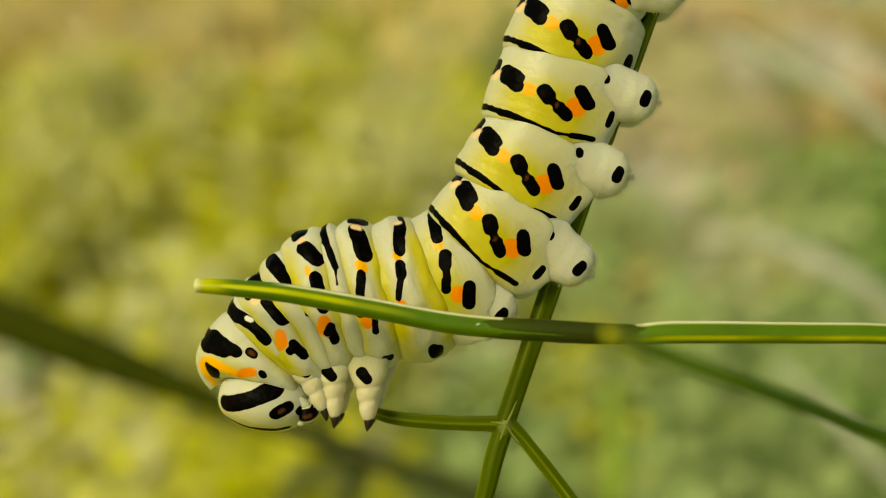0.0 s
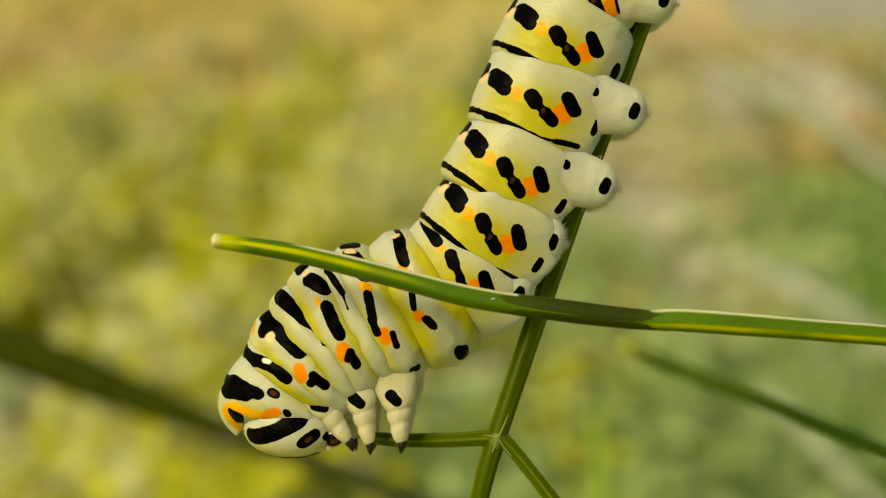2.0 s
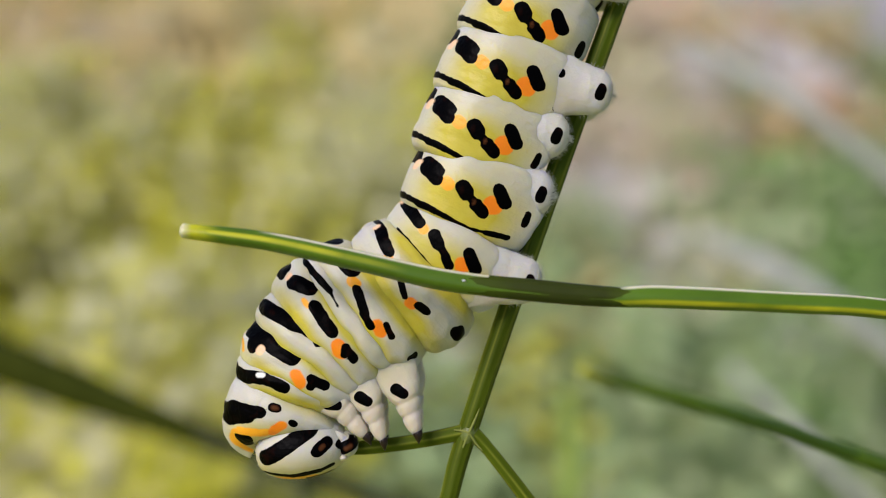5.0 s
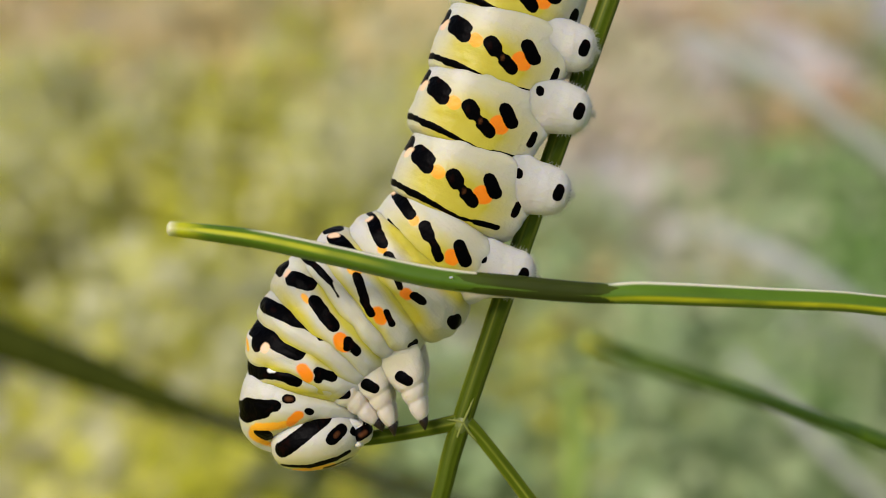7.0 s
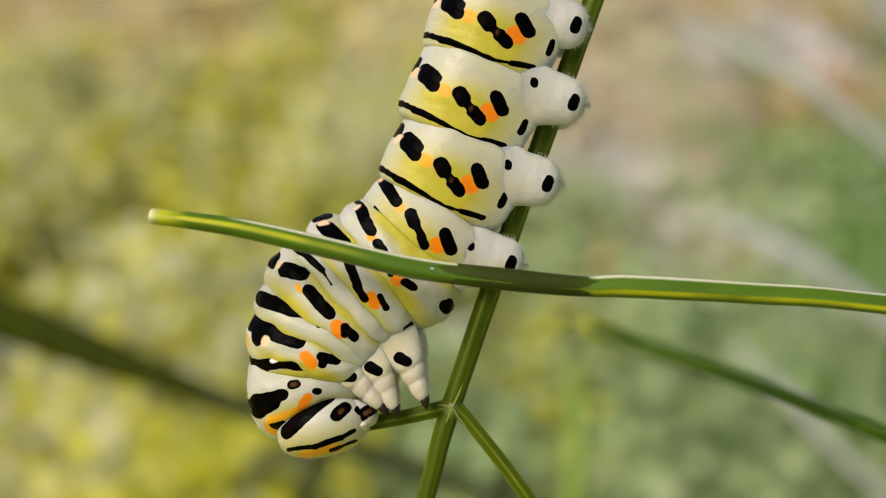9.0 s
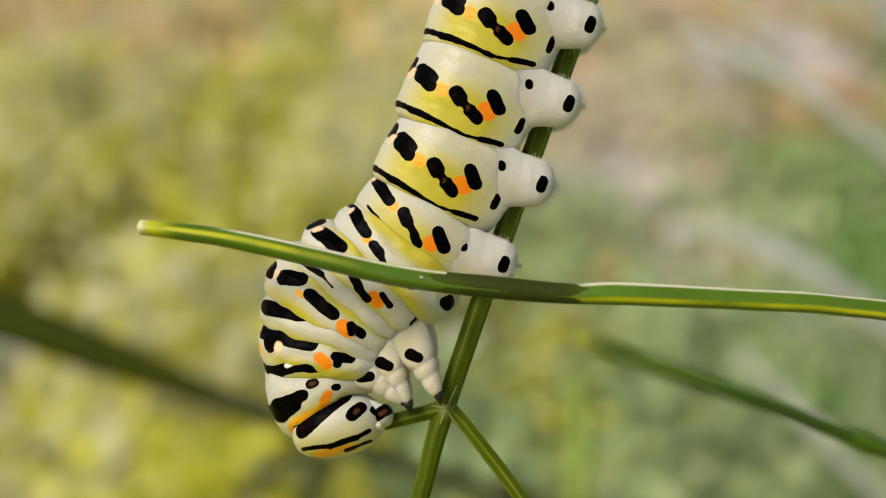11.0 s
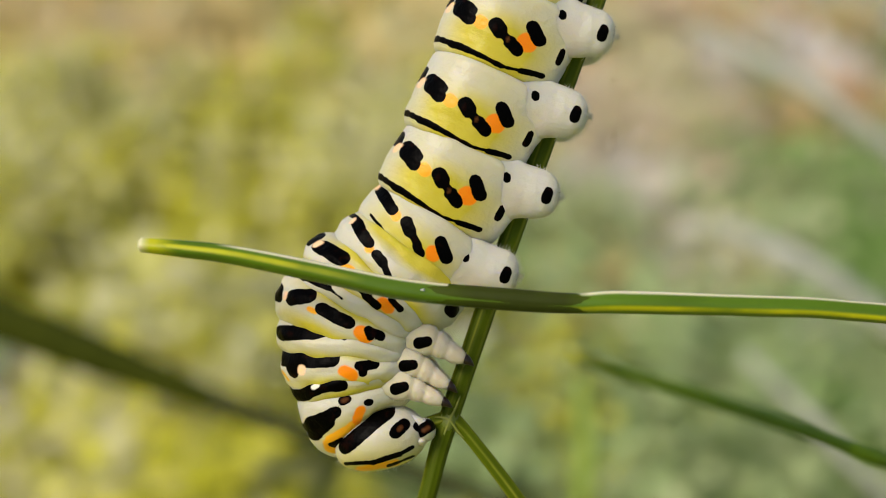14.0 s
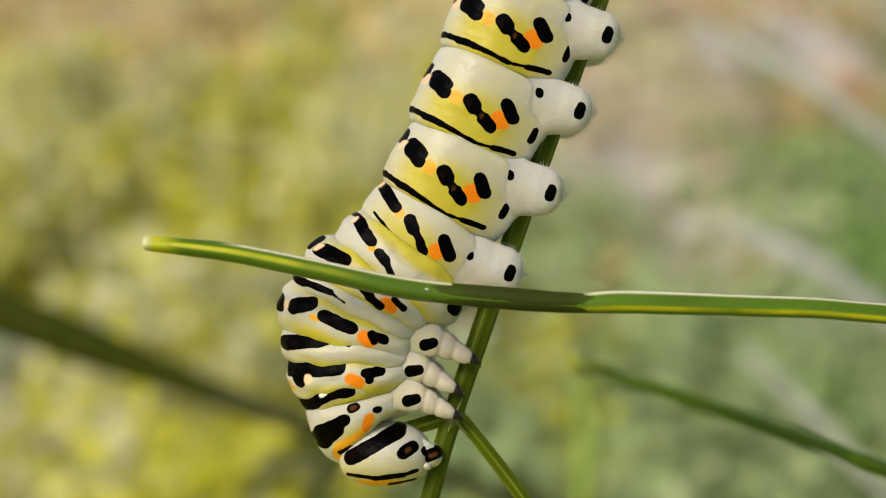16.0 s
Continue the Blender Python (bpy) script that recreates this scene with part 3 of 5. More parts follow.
# pale seams where the shoots part from the stem
SEAM = plain_material("seam", (0.15, 0.18, 0.03), (0.25, 0.27, 0.07), 900, 0.5, 0.1)
for run in (((4.22, -0.72, -11.75), (4.62, -0.64, -10.9), (4.94, -0.56, -10.1)),
            ((4.20, -0.72, -11.8), (3.95, -0.68, -12.4), (3.74, -0.60, -13.0)),
            ((4.24, -0.72, -11.8), (4.52, -0.62, -12.2), (4.70, -0.56, -12.5), (5.15, -0.60, -13.0)),
            ((4.18, -0.72, -11.75), (3.75, -0.64, -11.62), (3.2, -0.56, -11.58))):
    tube("seam", [mm(*p) for p in run], [0.10 * MM] + [0.085 * MM] * (len(run) - 2) + [0.03 * MM], SEAM, plant, "thin pale yellow-green seam", ribs=3, ribbing=0.02, sides=10, steps=4)

# stalk that crosses in front of the caterpillar
stalk = new("fennel_stalk")
tagged(stalk, "glossy bright green fennel stalk with a pale cut tip", "stalk")
STALK_C = Vector((5.12, -7.5, -4.77))
shape = [(-15.95, -2.22), (-13.2, -2.42), (-9.97, -2.77), (-5.05, -3.65), (0.21, -4.62), (5.12, -5.02), (10.74, -5.28), (13.9, -5.16), (21.62, -5.22), (27.52, -5.35), (34, -6.2), (44, -10)]
pts = [tuple((Vector((x, -7.5, z)) - STALK_C) * MM) for x, z in shape]
pts = rooted(pts, Vector(down(mm(52, -7.5, -14), (0.4, 0.0))) - STALK_C * MM, 12 * MM)
radii = [r * 1.0 * MM for r in (0.44, 0.52, 0.57, 0.62, 0.66, 0.66, 0.62, 0.70, 0.65, 0.62, 0.62, 0.64)]
radii += [(0.75 + 0.12 * k) * MM for k in range(len(pts) - len(radii))]
# The pale stripes paint a white sky sheen along the stalk's upper edge.
tube("stalk", pts, radii, STALK, stalk, ribs=4, ribbing=0.05, steps=10, sides=72, phase=radians(-72), stripes=(("rib", radians(-14), 0.30, 0.3, 3.6), ("rib", radians(38), 0.30, 5.9, 40), ("pale", radians(-67), 0.21, 1.6, 5.4), ("pale", radians(-62), 0.25, 6.0, 40)), pale=lambda u: max(0.0, min(0.75, 1.1 - u * 52)), bright=lambda u: max(0.0, min(1.0, 2.0 - u * 36)))
tube("sheath", [tuple((Vector((x, -7.5, z)) - STALK_C) * MM) for x, z in ((0.9, -4.72), (3.2, -4.9), (5.12, -5.02), (8.3, -5.2), (10.74, -5.28), (12.4, -5.22))], [r * MM for r in (0.57, 0.69, 0.70, 0.68, 0.66, 0.58)], SHEATH, stalk, "dull grey-green leaf sheath round the stalk", ribs=11, ribbing=0.02, steps=10, bright=lambda u: max(0.0, 0.9 - u * 2.4, u * 3.6 - 2.7))

scar = segment(stalk, "scar", 0.13, 0.13, 0.06, 0.07, 2.2, [], 0.0, 61, "small pale scar on the sheath")
scar.location = (Vector((1.55, -8.16, -4.62)) - STALK_C) * MM

twig = new("fennel_twig")
tagged(twig, "thin green fennel twig with a yellowish tip before the stalk", "twig")
TWIG_C = Vector((23.48, -22.0, -10.15))
pts = [tuple((Vector(p) - TWIG_C) * MM) for p in ((7.7, -37.0, -3.63), (10.04, -33.0, -4.67), (15.86, -28.0, -6.97), (23.56, -22.0, -10.19), (31.52, -17.0, -13.69), (44.45, -13.0, -19.26))]
pts = rooted(pts, Vector(down(mm(60, -17, -27), (0.3, 0.1))) - TWIG_C * MM, 12 * MM)
tube("twig", pts, [r * MM for r in (0.27, 0.38, 0.42, 0.40, 0.45, 0.48)] + [(0.7 + 0.15 * k) * MM for k in range(len(pts) - 6)], TWIG, twig, ribs=6, steps=8, pale=lambda u: max(0.0, min(0.85, 1.1 - u * 13)), bright=lambda u: max(0.0, min(1.0, 1.5 - u * 7)))
tube("node", [pts[3], tuple(Vector(pts[3]).lerp(Vector(pts[4]), 0.2)), tuple(Vector(pts[3]).lerp(Vector(pts[4]), 0.4))], [0.40 * MM, 0.50 * MM, 0.41 * MM], TWIG, twig, ribs=6)

def behind(p):
    """A point of the old stem, which stands a quarter of a metre behind the plant."""
    return Vector((1.76 * p[0], 1.76 * (p[1] + 97.5) - 97.5, 1.76 * p[2]))


old_stem = new("old_stem")
tagged(old_stem, "dark dry old stem leaning across the garden", "stem")
OLD_C = behind((-60.38, 100.0, -9.94))
pts = [tuple((behind(p) - OLD_C) * MM) for p in ((-150, 96, 20), (-100, 98, 5.5), (-60.38, 100, -9.9), (-31.1, 100, -21.1), (1.2, 101, -33.0), (40, 103, -48))]
pts = rooted(pts, Vector(down(mm(106, 257, -100), (0.9, 0.1))) - OLD_C * MM, 60 * MM)
tube("stem", pts[:3] + [tuple(Vector(pts[2]).lerp(Vector(pts[3]), 0.5)), tuple(Vector(pts[2]).lerp(Vector(pts[3]), 1.1))], [r * MM for r in (4.9, 5.6, 5.6, 5.2, 2.8)], DEADWOOD, old_stem, ribs=7, steps=8)
tube("dry_end", [tuple(Vector(pts[2]).lerp(Vector(pts[3]), 0.9))] + pts[3:], [r * MM for r in (3.2, 3.0, 2.4, 1.8)] + [1.8 * MM] * (len(pts) - 6), DRYWOOD, old_stem, "grey-brown dry end of the stem", ribs=7, steps=6)
tube("node", [tuple(Vector(pts[2]).lerp(Vector(pts[3]), k)) for k in (0.3, 0.36, 0.42)], [4.6 * MM, 5.6 * MM, 4.4 * MM], DEADWOOD, old_stem, ribs=7)

def lone_stalk(name, points, radius, mat, label, lean):
    """A single stalk behind the fennel, rooted in the ground."""
    ob = new(name)
    ob.matrix_world = TILT
    tagged(ob, label, "stalk")
    pts = rooted([mm(*p) for p in points], down(mm(*points[-1]), lean), 60 * MM)
    tube("stalk", pts, [0.6 * radius * MM] + [radius * MM] * (len(pts) - 1), mat, ob, ribs=5, steps=4, sides=14)
    mid = Vector(mm(*points[1]))
    on = (Vector(mm(*points[2])) - mid).normalized() * 3 * radius * MM
    tube("node", [tuple(mid), tuple(mid + on * 0.5), tuple(mid + on)], [r * radius * MM for r in (1.0, 1.3, 1.0)], mat, ob, ribs=5, sides=14)
    return ob


DRY = plain_material("dry_stalk", (0.38, 0.40, 0.33), (0.50, 0.51, 0.45), 60, 0.6)
SHOOT = plain_material("young_shoot", (0.17, 0.27, 0.03), (0.30, 0.40, 0.07), 60, 0.45)
lone_stalk("dry_stalk", [(98, 400, 74), (120, 402, 62), (145, 404, 48)], 3.4, DRY, "pale dry stalk leaning in the garden", (1.2, 0.1))
lone_stalk("dry_stalk", [(108, 420, 7), (128, 422, -3), (152, 424, -15)], 4.4, DRY, "pale dry stalk leaning in the garden", (1.2, 0.1))
lone_stalk("dry_stalk", [(112, 390, -38), (132, 391, -57), (152, 392, -78)], 2.4, DRY, "pale dry stalk leaning in the garden", (1.2, 0.1))
lone_stalk("green_shoot", [(58, 400, -46), (60, 400, -72), (58, 402, -100)], 3.6, SHOOT, "bright green upright grass shoot", (-0.05, 0.0))

# ---------------- caterpillar ----------------
caterpillar = new("caterpillar")
caterpillar.matrix_world = TILT
tagged(caterpillar, "plump cream caterpillar with black bars and orange dots on fennel", "caterpillar")
# marks: colour, from (toward the belly, toward the head), to, radius
MARKS = {}
MARKS["A5"] = [('k', -2.72, -0.38, -1.95, -0.08, 0.48), ('k', -3.57, -0.41, -3.92, -0.91, 0.35), ('y', -1.08, 0.36, -0.98, 0.40, 0.43), ('k', -2.62, 0.05, -1.80, 0.38, 0.44), ('p', -3.28, -0.25, -3.36, 0.15, 0.20), ('k', -0.04, 0.2, 0.31, 0.44, 0.5), ('k', 0.31, 0.44, 1.49, 0.95, 0.27), ('k', 1.20, 0.85, 1.86, 1.15, 0.40), ('b', 0.95, 0.66, 1.05, 0.82, 0.10), ('o', 2.12, 0.42, 2.32, 0.50, 0.56), ('k', 2.2, -0.63, 2.83, -0.04, 0.45), ('k', 4.58, 0.69, 4.5, -0.02, 0.25), ('k', -3.75, 2.13, -2.45, 2.29, 0.19), ('k', -2.45, 2.29, -1.22, 2.34, 0.23), ('k', -1.22, 2.34, 1.43, 2.48, 0.17), ('k', 1.43, 2.48, 2.7, 2.23, 0.08), ('k', 2.7, 2.23, 4.1, 1.92, 0.19)]
MARKS["A3"] = [('k', -4.01, -0.42, -2.52, -0.01, 0.39), ('y', -2.03, 0.14, -2.03, 0.14, 0.35), ('k', -1.27, 0.0, -0.76, 0.23, 0.43), ('k', -0.66, 0.24, 0.28, 0.57, 0.27), ('k', 0.23, 0.62, 0.73, 0.85, 0.31), ('o', 1.2, 0.22, 1.4, 0.39, 0.43), ('k', 1.24, -0.55, 2.11, -0.1, 0.43), ('k', -3.43, 1.19, 0.79, 1.83, 0.1), ('k', 3.52, 0.13, 3.59, -0.13, 0.19), ('k', -4.61, -0.82, -4.69, -0.45, 0.23), ('p', -4.36, -0.62, -4.36, -0.34, 0.14)]
MARKS["A2"] = [('k', -4.51, -0.93, -2.98, -0.41, 0.39), ('y', -2.67, -0.09, -2.67, -0.09, 0.31), ('k', -2.05, -0.08, -1.41, 0.06, 0.35), ('k', -1.28, 0.09, -0.11, 0.69, 0.23), ('o', 0.4, 0.71, 0.61, 0.71, 0.37), ('k', 0.95, 0.49, 1.47, 0.46, 0.31), ('k', 3.95, -0.16, 4.13, -0.41, 0.43), ('k', -5.27, -1.18, -4.56, -1.14, 0.19), ('p', -4.86, -1.0, -4.84, -0.72, 0.15)]
MARKS["A1"] = [('k', -4.69, -0.58, -3.15, -0.59, 0.54), ('y', -2.45, -0.18, -2.27, -0.23, 0.39), ('k', -1.89, -0.09, -0.37, 0.5, 0.31), ('k', -0.42, 0.63, 0.55, 0.74, 0.27), ('o', 0.7, 0.37, 1.21, 0.46, 0.40), ('k', 1.05, -0.11, 1.85, 0.05, 0.23), ('k', 3.8, -0.01, 3.84, -0.39, 0.23), ('k', -5.56, -0.3, -5.47, -0.96, 0.31), ('p', -5.02, -0.78, -5.0, -0.42, 0.17)]
MARKS["A1f"] = [('k', -6.5, 0.08, -4.6, 0.1, 0.31), ('k', -4.6, 0.1, -2.68, -0.07, 0.23), ('k', -2.68, -0.07, -1.42, 0.1, 0.08)]
MARKS["T3"] = [('k', -4.23, 0.11, -3.27, -0.61, 0.5), ('k', -2.1, -0.28, -0.19, -0.28, 0.43), ('o', 0.78, 0.0, 1.17, 0.2, 0.46), ('k', 1.18, -0.27, 2.03, -0.2, 0.31), ('k', 1.2, -0.12, 1.44, 0.1, 0.23), ('y', -2.84, 0.12, -2.36, 0.07, 0.19), ('k', -5.3, -0.1, -5.3, 0.45, 0.34), ('p', -4.78, -0.02, -4.74, 0.30, 0.15)]
MARKS["T3f"] = [('k', -4.54, 0.14, -2.11, -0.74, 0.5), ('k', -0.7, -0.71, -0.33, -0.52, 0.23), ('k', -2.08, -0.6, -0.65, -0.61, 0.12)]
MARKS["T2"] = [('k', -4.25, -0.51, -0.99, -0.56, 0.58), ('k', -3.53, 0.09, -3.45, 0.45, 0.39), ('p', -2.88, 0.15, -2.88, 0.29, 0.27), ('y', -4.35, 0.63, -4.21, 0.9, 0.23), ('o', -0.13, 0.26, 0.38, 0.49, 0.40), ('k', 0.83, -0.15, 1.84, -0.28, 0.31), ('k', 1.01, -0.07, 1.03, 0.3, 0.27)]
MARKS["W"] = [('k', -3.83, 0.48, -1.82, 0.19, 0.43), ('k', -1.82, 0.19, -0.36, 0.33, 0.39), ('q', -2.15, 0.07, -1.94, 0.02, 0.19)]
MARKS["T1"] = [('k', -2.97, 1.34, -0.69, 0.37, 0.39), ('k', -2.74, 1.9, -1.36, 0.87, 0.5), ('k', -0.11, -0.27, 0.2, -0.33, 0.31), ('b', -0.06, -0.28, 0.15, -0.32, 0.16), ('k', 1.41, 0.14, 1.63, 0.19, 0.23), ('o', 0.96, 0.60, 0.65, 1.20, 0.36), ('y', 0.31, 1.42, -1.85, 2.32, 0.28), ('y', -2.0, 2.68, -2.54, 3.3, 0.40), ('k', -2.05, 2.91, -0.9, 2.44, 0.27)]

ABDOMEN = MARKS["A5"]
BODY = {}
# name of the row, half-widths (belly to back, flank to flank), half-length, squareness, marks, yellow
for key, rx, rv, ry, half, power, marks, yellow in (
        ("A9", 3.0, 3.2, 3.0, 2.6, 2.6, ABDOMEN[:8], 0.5), ("A8", 3.7, 4.3, 3.6, 3.0, 4.0, ABDOMEN, 0.9),
        ("A7", 3.62, 5.1, 3.9, 3.05, 5.4, ABDOMEN, 1.0), ("A6", 3.62, 5.3, 3.9, 3.1, 5.6, ABDOMEN, 1.0), ("A5", 3.62, 5.3, 3.9, 3.1, 5.6, ABDOMEN, 1.0),
        ("A4", 3.75, 5.5, 3.9, 2.95, 5.2, ABDOMEN, 1.0), ("A3", 4.4, 4.9, 3.75, 2.4, 4.2, MARKS["A3"], 0.8), ("A2", 5.3, 4.7, 4.2, 2.5, 3.3, MARKS["A2"], 1.0),
        ("A1", 5.6, 4.5, 4.2, 2.15, 3.0, MARKS["A1"], 1.0), ("A1f", 5.55, 4.4, 4.05, 1.7, 2.7, MARKS["A1f"], 0.9), ("T3", 5.45, 4.8, 4.1, 1.95, 3.3, MARKS["T3"], 1.0),
        ("T3f", 5.05, 4.4, 3.95, 1.7, 2.9, MARKS["T3f"], 0.9), ("T2", 4.55, 4.5, 3.8, 1.85, 3.2, MARKS["T2"], 0.9), ("W", 4.0, 4.5, 3.55, 1.55, 2.8, MARKS["W"], 0.8),
        ("T1", 3.3, 4.7, 3.1, 2.4, 2.6, MARKS["T1"], 0.5)):
    BODY[key] = segment(caterpillar, "segment", rx, rv, ry, half, power, marks, yellow, len(BODY) * 3.1, wedge=0.0 if key[0] == "A" else 0.64 if key == "T1" else 0.2, creases=key[0] != "A" or key[1] in "12", lobe=0.6 if key in ("A3", "A4", "A5", "A6") else 0.0, flank=0.6 if key in ("A3", "A4", "A5", "A6") else 0.85)


def head_capsule():
    """Rounded head, face to +x, crown down and to the left, with dark stripes."""
    rows, cols = 56, 120
    verts, P, Q = [], [], []
    for i in range(rows):
        u = -1 + 2 * (i + 0.5) / rows
        r = math.sqrt(1 - u * u) ** 0.85
        for j in range(cols):
            a = 2 * math.pi * j / cols
            x, y, z = 3.1 * u, -2.75 * r * math.cos(a), 2.2 * r * math.sin(a)
            z += -0.22 * (x / 3) ** 2 + 0.18 * x / 3
            verts.append((x * MM, y * MM, z * MM))
            P.append(x)
            Q.append(-z)
    verts += [(-3.15 * MM, 0, -0.3 * MM), (3.15 * MM, 0, 0)]
    n = rows * cols
    faces = grid_faces(rows, cols) + [(n, (j + 1) % cols, j) for j in range(cols)] + [(n + 1, n - cols + j, n - cols + (j + 1) % cols) for j in range(cols)]
    ob = mesh_object("head", verts, [f[::-1] for f in faces], SKIN, caterpillar, "cream head with black stripes")
    marks = [("k", -2.25, 0.25, 0.8, -1.72, 0.50), ("k", 1.15, -0.28, 1.72, -0.68, 0.42), ("b", 1.38, -0.42, 1.55, -0.56, 0.12), ("k", -2.4, 1.4, -0.4, 1.5, 0.14), ("k", -0.6, 1.5, 1.2, 1.2, 0.19), ("k", 1.2, 1.2, 2.1, 0.84, 0.13),
             ("k", 0.35, 1.9, 2.1, 1.5, 0.10), ("k", -2.6, 1.85, -1.3, 2.3, 0.10), ("k", -1.3, 2.3, 0.0, 2.4, 0.08), ("y", -1.6, 1.9, 0.9, 1.72, 0.24), ("k", 2.6, -0.45, 3.0, -0.1, 0.30)]
    paint(ob, np.append(P, (-3.1, 3.1)), np.append(Q, (0.3, 0)), marks, lambda x, s: np.array((x, s)))
    set_attribute(ob, "yellow", np.append(np.clip(0.10 + 0.22 * np.array(Q), 0, 0.5), (0, 0)))
    rnd = random.Random(4)
    spots = []
    for _ in range(520):
        k = rnd.randrange(n)
        v = Vector(verts[k])
        if abs(v.y) < 1.1 * MM and (v.z < -1.0 * MM or v.x > 2.3 * MM or v.x < -2.4 * MM):
            spots.append((v, v))
    bristles("bristles", ob, spots, 0.34 * MM, 0.009 * MM, 5, "fine pale bristles")
    jaw = segment(ob, "jaw", 0.75, 0.75, 1.3, 0.8, 2.2, [("k", -0.3, 0.0, 0.5, -0.35, 0.40), ("b", 0.0, -0.05, 0.3, -0.2, 0.14)], 0.1, 50, "pale jaw with dark tips")
    jaw.location = mm(3.0, -0.5, 0.1)
    lip = segment(ob, "lip", 0.42, 0.42, 1.1, 0.36, 2.2, [("b", 0.1, -0.3, 0.5, -0.25, 0.09)], 0.0, 53, "pale rounded lip")
    set_attribute(lip, "peach", [0.6] * len(lip.data.vertices))
    lip.location = mm(2.72, -0.6, -0.55)
    horn = segment(ob, "feeler", 0.35, 0.35, 0.35, 0.75, 2.2, [("k", 0, 0.6, 0.2, 0.75, 0.25)], 0.0, 51, "short pale feeler")
    horn.location, horn.rotation_euler = mm(2.6, -1.1, 0.75), (0, radians(-60), 0)
    return ob


HEAD = head_capsule()


def proleg(side, seed):
    """Stubby clasping leg: its dark dot at the origin on the outer face, its sole to +x."""
    rows, cols = 44, 60
    prof = [(-6.5, 1.6), (-5.6, 2.0), (-4.6, 2.35), (-3.7, 2.38), (-3.0, 2.18), (-2.3, 2.02), (-1.75, 1.88), (-1.35, 1.76), (-1.0, 1.70), (-0.4, 1.62), (0.0, 1.50), (0.45, 1.2), (0.72, 0.75), (0.88, 0.05)]
    xs = np.concatenate([np.linspace(-6.5, 0.1, rows - 12), 0.1 + 0.78 * np.sin(np.linspace(0.1, 1, 12) * math.pi / 2)])
    verts, P, Q = [], [], []
    cy = 1.25 * side
    face = [(-6.5, 1.0), (-5.2, 1.6), (-4.4, 2.1), (-3.6, 2.48), (-3.0, 2.62), (-2.2, 2.60), (-1.4, 2.46), (-1.0, 2.50), (0.0, 2.36), (0.45, 2.1), (0.72, 1.75), (0.88, 1.3)]
    for x in xs:
        r = np.interp(x, [p[0] for p in prof], [p[1] for p in prof])
        r *= 1 + 0.012 * math.cos(x * 5.5)
        for j in range(cols):
            a = 2 * math.pi * j / cols
            near = np.interp(x, [p[0] for p in face], [p[1] for p in face]) - 1.25
            y, z = cy + (near if math.cos(a) > 0 else min(r, 1.2)) * math.cos(a) * side, r * math.sin(a)
            k = 1 + 0.03 * wrinkle(x, y, z, 0.8, seed)
            verts.append((x * MM, y * k * MM, z * k * MM))
            P.append(x)
            Q.append(-z if math.cos(a) > 0 else 9.0)
    n = len(verts)
    faces = grid_faces(len(xs), cols) + [tuple(range(cols))[::-1], tuple(range(n - cols, n))]
    ob = mesh_object("proleg", verts, [f[::side] for f in faces], SKIN, caterpillar, "stubby white clasping leg with a black dot")
    own = np.array([v.vector for v in ob.data.vertex_normals])
    blend = np.clip((-1.4 - np.array(P)) / 2.2, 0, 1)[:, None]
    blend = blend * blend * (3 - 2 * blend)
    flank = np.array((0.42, 0.90 * side, 0.0)) + own * np.array((0, 0, 0.25))
    mixed = own * (1 - blend) + flank * blend
    mixed /= np.linalg.norm(mixed, axis=1)[:, None]
    ob.data.normals_split_custom_set_from_vertices(mixed.tolist())
    paint(ob, np.array(P), np.array(Q), [("k", 0.0, -0.2, -0.12, 0.34, 0.34), ("k", -2.9, -0.75, -2.85, -0.6, 0.27)], lambda x, s: np.array((x, s)))
    set_attribute(ob, "yellow", np.clip(-0.16 * np.array(P) - 0.34, 0, 0.30) * np.clip(0.6 + 0.4 * np.array(Q), 0, 1))
    set_attribute(ob, "peach", 0.45 * np.exp(-((np.array(P) + 2.3) / 1.1) ** 2) * np.clip(0.4 + 0.5 * np.array(Q), 0, 1))
    rnd = random.Random(seed)
    spots = []
    for _ in range(1700):
        k = rnd.randrange(n)
        v = Vector(verts[k])
        if v.x > 0.40 * MM or (v.x > -1.1 * MM and abs(v.z) > 0.9 * MM):
            spots.append((v, (v - Vector((-1.2 * MM, cy * MM, 0)))))
    bristles("bristles", ob, spots, 0.40 * MM, 0.0075 * MM, seed, "fine pale bristles")
    hooks = []
    for k in range(16):
        a = 2 * math.pi * k / 16
        hooks.append((mm(0.66, cy + 0.5 * math.cos(a), 0.6 * math.sin(a)), (0.9, 0.2 * math.cos(a), 0.2 * math.sin(a))))
    tips = bristles("hooks", ob, hooks, 0.20 * MM, 0.05 * MM, seed + 1, "tiny brown gripping hooks")
    tips.data.materials[0] = CLAW
    return ob


